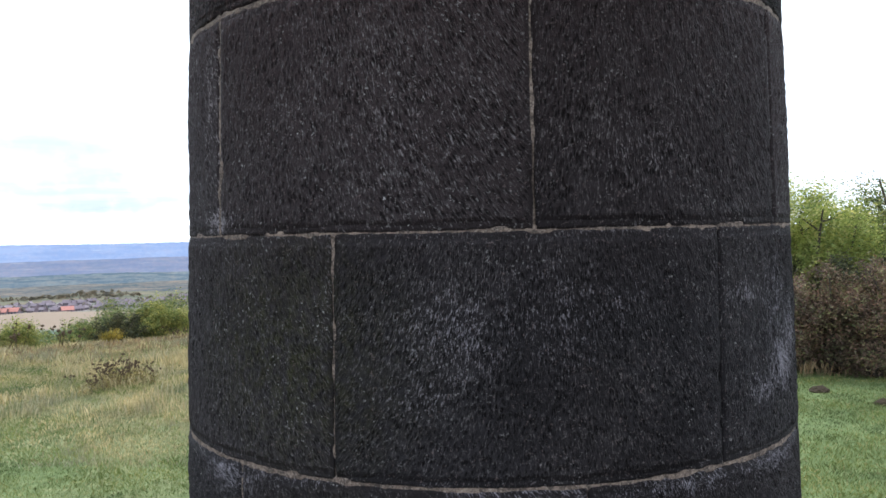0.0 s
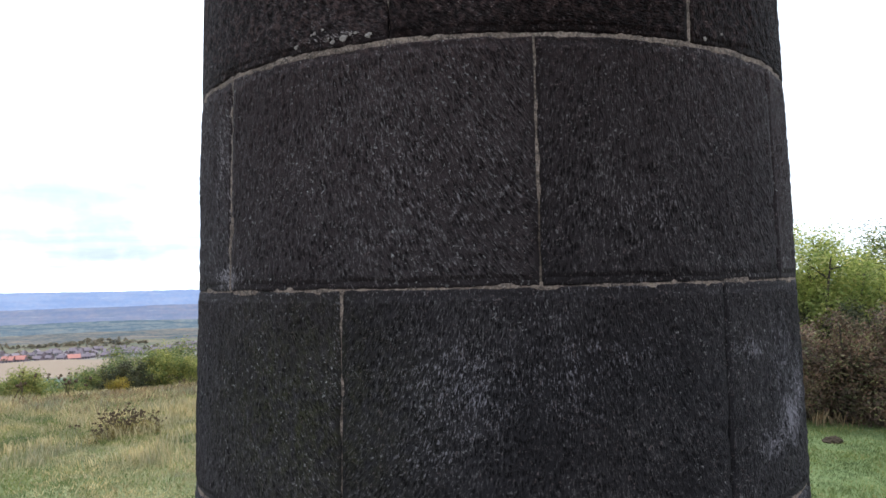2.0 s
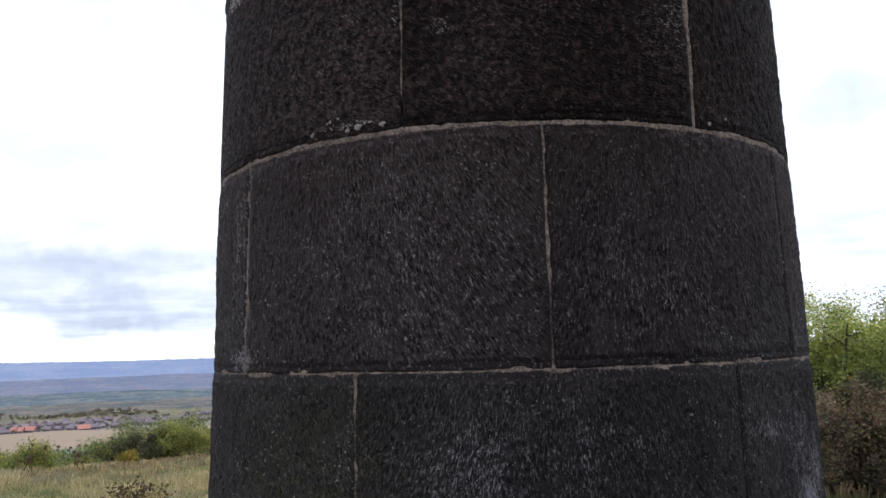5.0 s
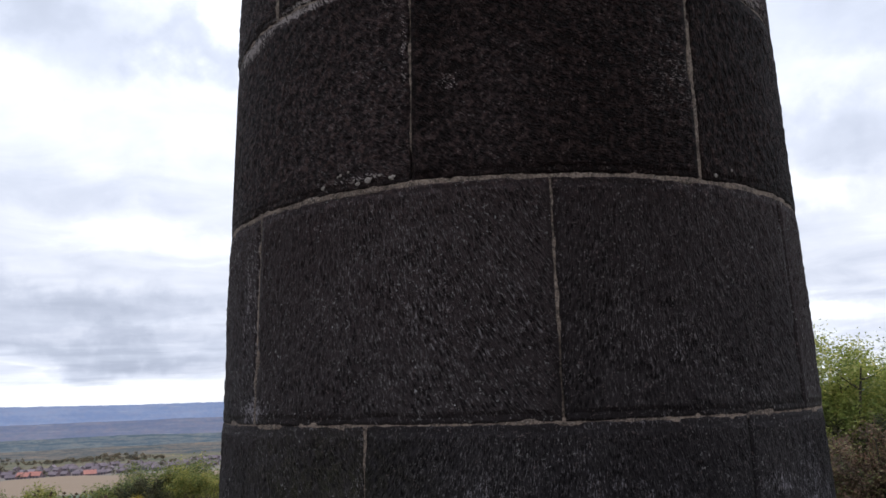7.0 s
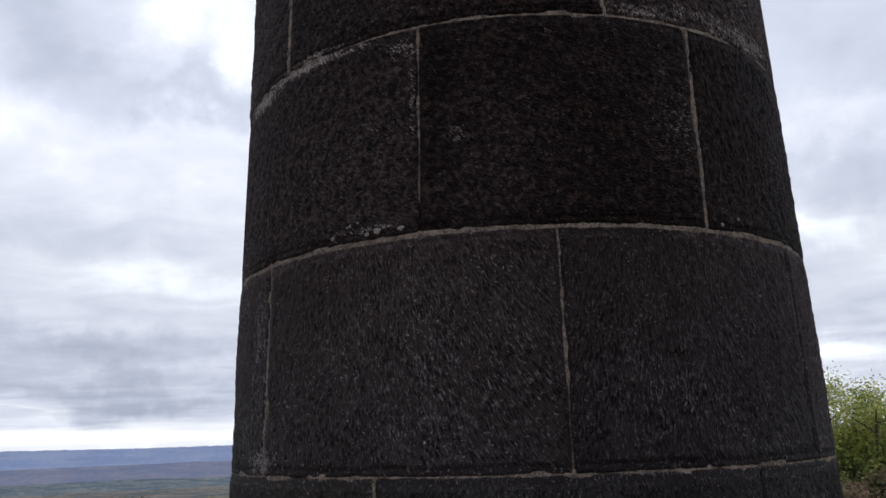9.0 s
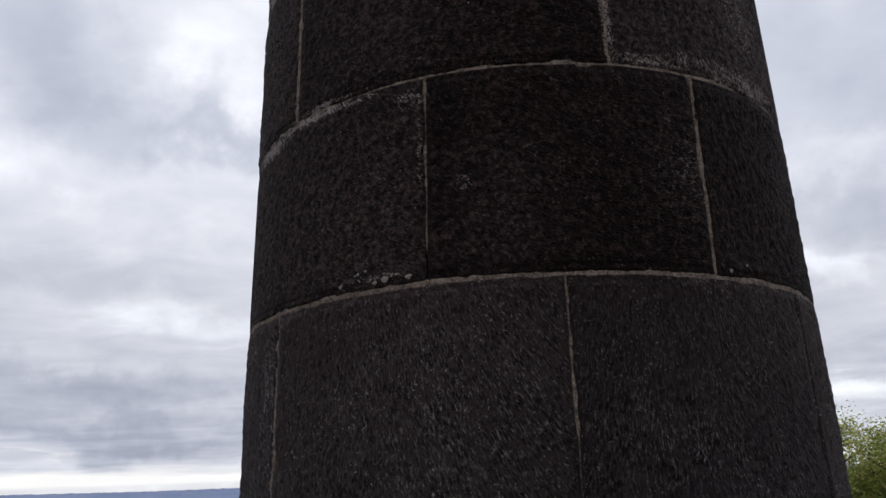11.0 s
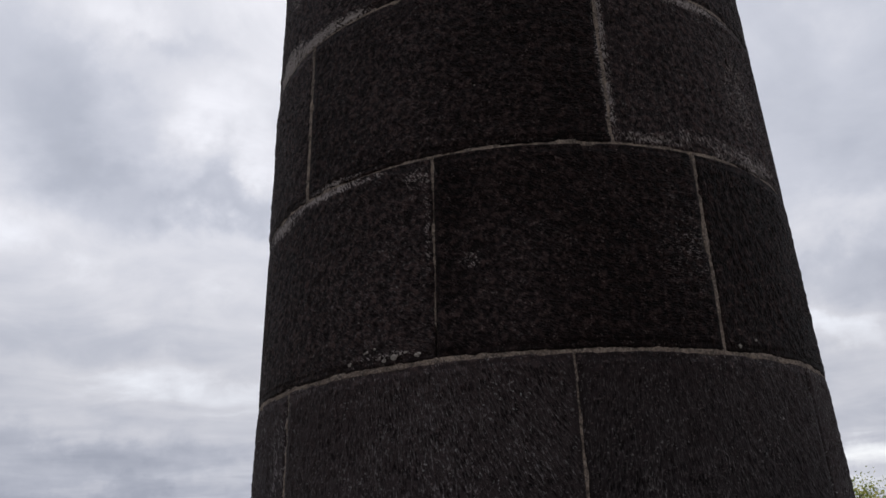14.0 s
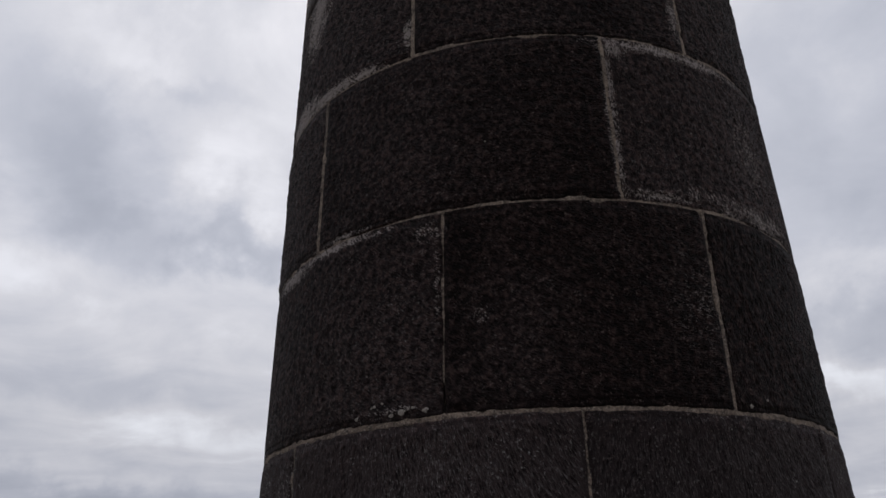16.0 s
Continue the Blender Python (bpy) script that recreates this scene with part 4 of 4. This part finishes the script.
# ---- grass ----
def blades(name, label, x0, x1, y0, y1, count, height, width, mat, seed, keep, lean=0.35):
    """Single blades over a stretch of turf, thinned by keep(x, y)."""
    rng = np.random.default_rng(seed)
    x, y = rng.uniform(x0, x1, count), rng.uniform(y0, y1, count)
    ok = rng.random(count) < keep(x, y)
    x, y = x[ok], y[ok]
    n = len(x)
    z = ground_height(x, y) - 0.01
    h = height * rng.uniform(0.45, 1.25, n) * (0.6 + 0.8 * fractal(x * 1.3, y * 1.3, seed + 5, 3))
    w = rng.uniform(0, 2 * np.pi, n)
    bend = rng.normal(0, lean, (n, 2)) * h[:, None]
    side = np.stack([np.cos(w), np.sin(w)], -1) * width * rng.uniform(0.6, 1.4, n)[:, None]
    foot = np.stack([x, y], -1)
    a = np.concatenate([foot - side, z[:, None]], 1)
    b = np.concatenate([foot + side, z[:, None]], 1)
    mid = foot + bend * 0.3
    c = np.concatenate([mid + side * 0.7, (z + h * 0.6)[:, None]], 1)
    d = np.concatenate([foot + bend, (z + h)[:, None]], 1)
    v = np.stack([a, b, c, d], 1).reshape(-1, 3)
    me = mesh_of(name, v, np.arange(4 * n).reshape(-1, 4), mat)
    tagged(new(name, me), label, "grass", kind="stuff")


def dryness(x, y):
    f = np.clip((y + fractal(x * 0.5 + 7, y * 0.3, 91, 4) * 30 - 20.5) / 13, 0, 1) * (0.55 + 0.45 * np.clip((fractal(x * 1.1, y * 0.6, 92, 3) - 0.4) * 6, 0, 1))
    return np.clip(f * np.clip((2 - x) / 3, 0, 1) + np.clip((fractal(x * 0.6 + 30, y * 0.6, 95, 3) - 0.55) * 4, 0, 0.4), 0, 1)


blades("turf", "short trodden green grass", -13, -2, 5.5, 17, 240000, 0.055, 0.0022, BLADE, 71, lambda x, y: 1 - 0.6 * dryness(x, y))
blades("turf", "short trodden green grass", 2, 11, 5.5, 18, 170000, 0.055, 0.0026, BLADE, 72, lambda x, y: 1 - 0.7 * dryness(x, y))
blades("rough_grass", "greenish rough grass among dry stems", -19, -3, 13, 29, 170000, 0.10, 0.0022, BLADE, 73, lambda x, y: 0.3 + 0.6 * (1 - dryness(x, y)))
blades("dry_grass", "long bleached dry grass", -19, -2, 8, 29, 330000, 0.09, 0.0016, STRAW, 74, lambda x, y: dryness(x, y) * 0.9, 0.25)
blades("dry_grass", "tall bleached dry grass in tufts", -19, -2, 11, 29, 130000, 0.24, 0.0017, STRAW, 76, lambda x, y: np.clip((fractal(x * 0.9 + 3, y * 0.5, 97, 3) - 0.48) * 6, 0, 1) * (0.25 + 0.75 * dryness(x, y)), 0.16)
blades("dry_grass", "russet dry grass along the brow of the slope", -22, -4, 17, 29, 60000, 0.2, 0.003, RUSSET, 77, lambda x, y: np.clip((np.hypot(x, y - EYE_Y) - 22) / 6, 0, 1) * np.clip((fractal(x * 0.7 + 13, y * 0.7, 98, 3) - 0.35) * 3, 0, 1), 0.2)
blades("hedge_grass", "tall dry grass stems along the thicket", 4, 11, 14.2, 17.4, 5200, 0.26, 0.0022, RUSSET, 75, lambda x, y: np.clip((np.hypot(x, y - EYE_Y) - 18.0) * 1.2, 0, 1) * np.clip((fractal(x * 2.2 + 5, y * 0.6, 99, 3) - 0.45) * 4, 0, 1), 0.2)


# ---- the valley ----
def house_kind(wall, roof, length, depth, eaves, rise):
    """A small far house: walls with windows, a pitched roof, a chimney."""
    root = new("house")
    l, d = length / 2, depth / 2
    wv = [(-l, -d, 0), (l, -d, 0), (l, d, 0), (-l, d, 0), (-l, -d, eaves), (l, -d, eaves), (l, d, eaves), (-l, d, eaves), (-l, 0, eaves + rise), (l, 0, eaves + rise)]
    wf = [[0, 1, 5, 4], [2, 3, 7, 6], [1, 2, 6, 9, 5], [3, 0, 4, 8, 7], [0, 3, 2, 1]]
    part("wall", mesh_of("wall", wv, wf, wall), root)
    o, k = 0.4, 0.25
    rv = [(-l - o, -d - o, eaves - 0.3), (l + o, -d - o, eaves - 0.3), (l + o, 0, eaves + rise + 0.1), (-l - o, 0, eaves + rise + 0.1), (l + o, d + o, eaves - 0.3), (-l - o, d + o, eaves - 0.3)]
    rv += [(x, y, z + k) for x, y, z in rv]
    rf = [[0, 3, 2, 1], [2, 3, 5, 4], [6, 7, 8, 9], [8, 10, 11, 9], [0, 1, 7, 6], [1, 2, 8, 7], [2, 4, 10, 8], [4, 5, 11, 10], [5, 3, 9, 11], [3, 0, 6, 9]]
    roof_ob = part("roof", mesh_of("roof", rv, rf, roof), root)
    bm = bmesh.new()
    bmesh.ops.create_cube(bm, size=1, matrix=Matrix.Translation((l * 0.6, 0, eaves + rise + 0.5)) @ Matrix.Diagonal((0.9, 0.7, 1.8, 1)))
    me = bpy.data.meshes.new("chimney")
    bm.to_mesh(me)
    bm.free()
    me.materials.append(WALL_BRICK)
    part("chimney", me, roof_ob)
    for x in (-0.55, 0.0, 0.55):
        for z in (0.3, 0.72):
            bm = bmesh.new()
            bmesh.ops.create_cube(bm, size=1, matrix=Matrix.Translation((l * x, -d - 0.02, eaves * z)) @ Matrix.Diagonal((1.3, 0.12, 1.2, 1)))
            me = bpy.data.meshes.new("window")
            bm.to_mesh(me)
            bm.free()
            me.materials.append(WINDOW)
            part("window", me, root)
    return root


def make_town():
    rng = np.random.default_rng(5)
    kinds = [("brick house with grey slate roof in the valley town", WALL_BRICK, ROOF_GREY), ("long brick house with orange tiled roof in the valley town", WALL_BRICK, ROOF_RED), ("pale rendered house with slate roof in the valley town", WALL_RENDER, ROOF_GREY)]
    made = []
    for label, wall, roof in kinds:
        h = house_kind(wall, roof, 11.5, 7, 3.2, 3.4) if roof == ROOF_RED else house_kind(wall, roof, 9.5, 5.5, 3.4, 2.2)
        made.append(tagged(h, label, "house", "houses of the valley town"))
    first = [True] * 3
    for row, r in enumerate((915, 950, 990, 1035, 1085)):
        for az in np.arange(-34.5, -19, 0.66):
            az = az + rng.uniform(-0.3, 0.3)
            rr = r + rng.uniform(-14, 14)
            if rng.random() < 0.18:
                continue
            k = int(rng.choice(3, p=(0.78, 0.0, 0.22)))
            x, y = polar(az, rr)
            m = pose(x, y, float(ground_height(x, y)) - 0.5, 0, 0, rng.uniform(-35, 35) + (90 if rng.random() < 0.25 else 0))
            if first[k]:
                made[k].matrix_world, first[k] = m, False
            else:
                copy_thing(made[k], m)
    for az, r, turn in ((-28.4, 893, 38), (-31.5, 896, 6), (-32.15, 896, 6)):
        x, y = polar(az, r)
        m = pose(x, y, float(ground_height(x, y)) - 0.5, 0, 0, turn)
        if first[1]:
            made[1].matrix_world, first[1] = m, False
        else:
            copy_thing(made[1], m)


make_town()


def far_trees(name, label, r0, r1, az0, az1, count, size, mat, seed, clump):
    """Hedgerow trees and copses far below, many leafy tufts in one sheet."""
    rng = np.random.default_rng(seed)
    vs, fs, base = [], [], 0
    for _ in range(count):
        az, r = rng.uniform(az0, az1), rng.uniform(r0, r1)
        x, y = polar(az, r)
        if fractal(np.array([x / clump]), np.array([y / clump]), seed, 2)[0] < 0.5:
            continue
        z = float(ground_height(x, y))
        h = size * rng.uniform(0.6, 1.3)
        c = np.array([x, y, z + h * 0.55]) + rng.normal(0, 1, (26, 3)) * (0.22 * h, 0.22 * h, 0.2 * h)
        v, f = leaf_cards(rng, c, 0.07 * h, 110, 0.15 * h)
        vs.append(v)
        fs.append(f + base)
        base += len(v)
    tagged(new(name, mesh_of(name, np.concatenate(vs), np.concatenate(fs), mat)), label, "trees", kind="stuff")


far_trees("town_trees", "dark trees among the houses of the valley town", 880, 1130, -34, -18, 60, 6.5, LEAF_FAR, 81, 40)
far_trees("valley_trees", "autumn hedgerow trees on the valley floor", 1150, 1500, -36, -16, 900, 6, LEAF_FAR, 82, 150)
far_trees("slope_trees", "scattered scrub on the slope below the hilltop", 150, 480, -36, -16, 160, 5, LEAF_GREEN, 83, 60)


def ridge(name, label, r, crest, depth, rough, mat, seed):
    """A long far hill: a strip of land that rises to an uneven crest and falls behind it."""
    az = np.radians(np.arange(-75, 75.1, 0.1))
    prof = np.array([(-1, 0), (-0.85, 0.12), (-0.7, 0.25), (-0.55, 0.44), (-0.4, 0.62), (-0.27, 0.8), (-0.15, 0.92), (0, 1), (0.4, 0.7), (1, 0)])
    aa, kk = np.meshgrid(az, np.arange(len(prof)), indexing="ij")
    rr = r + prof[kk, 0] * depth
    x, y = rr * np.sin(aa), EYE_Y + rr * np.cos(aa)
    g = ground_height(x, y) - 4
    top = 1.6 + r * np.tan(np.radians(crest + rough * (fractal(aa * 9 + 20, aa * 0 + seed, seed, 3) - 0.5)))
    z = g + (top - g) * prof[kk, 1] + (fractal(aa * 160, kk * 0.7, seed + 2, 4) - 0.5) * rough * r * 0.004 * (prof[kk, 1] > 0)
    v = np.stack([x, y, z], -1).reshape(-1, 3)
    n = len(prof)
    i, j = np.meshgrid(np.arange(len(az) - 1), np.arange(n - 1), indexing="ij")
    f = np.stack([i * n + j, (i + 1) * n + j, (i + 1) * n + j + 1, i * n + j + 1], -1).reshape(-1, 4)
    me = mesh_of(name, v, f, mat, True)
    for key, field in (("bearing", np.degrees(aa)), ("rise", prof[kk, 1] * (1 + 0.0 * aa) + seed * 3)):
        me.attributes.new(key, "FLOAT", "POINT").data.foreach_set("value", field.reshape(-1).astype(np.float32))
    tagged(new(name, me), label, "hills", kind="structure")


# distance haze is put into the ridges' bluish colours and faint emission
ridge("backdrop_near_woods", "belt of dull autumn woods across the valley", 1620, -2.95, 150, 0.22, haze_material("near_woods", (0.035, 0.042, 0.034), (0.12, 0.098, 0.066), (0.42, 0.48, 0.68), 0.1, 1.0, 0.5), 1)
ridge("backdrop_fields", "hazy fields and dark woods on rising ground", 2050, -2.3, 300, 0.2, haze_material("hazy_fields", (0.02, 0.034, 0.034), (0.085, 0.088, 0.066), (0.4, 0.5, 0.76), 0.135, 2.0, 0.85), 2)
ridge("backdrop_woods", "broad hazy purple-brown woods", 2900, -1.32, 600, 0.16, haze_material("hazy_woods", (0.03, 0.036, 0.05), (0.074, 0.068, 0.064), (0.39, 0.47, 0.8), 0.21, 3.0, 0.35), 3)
ridge("backdrop_hills", "long skyline hills tinted pale blue by painted haze", 4200, -0.21, 700, 0.28, haze_material("hazed_blue_hills", (0.04, 0.056, 0.09), (0.08, 0.092, 0.115), (0.38, 0.49, 0.84), 0.29, 4.0, 0.12), 4)
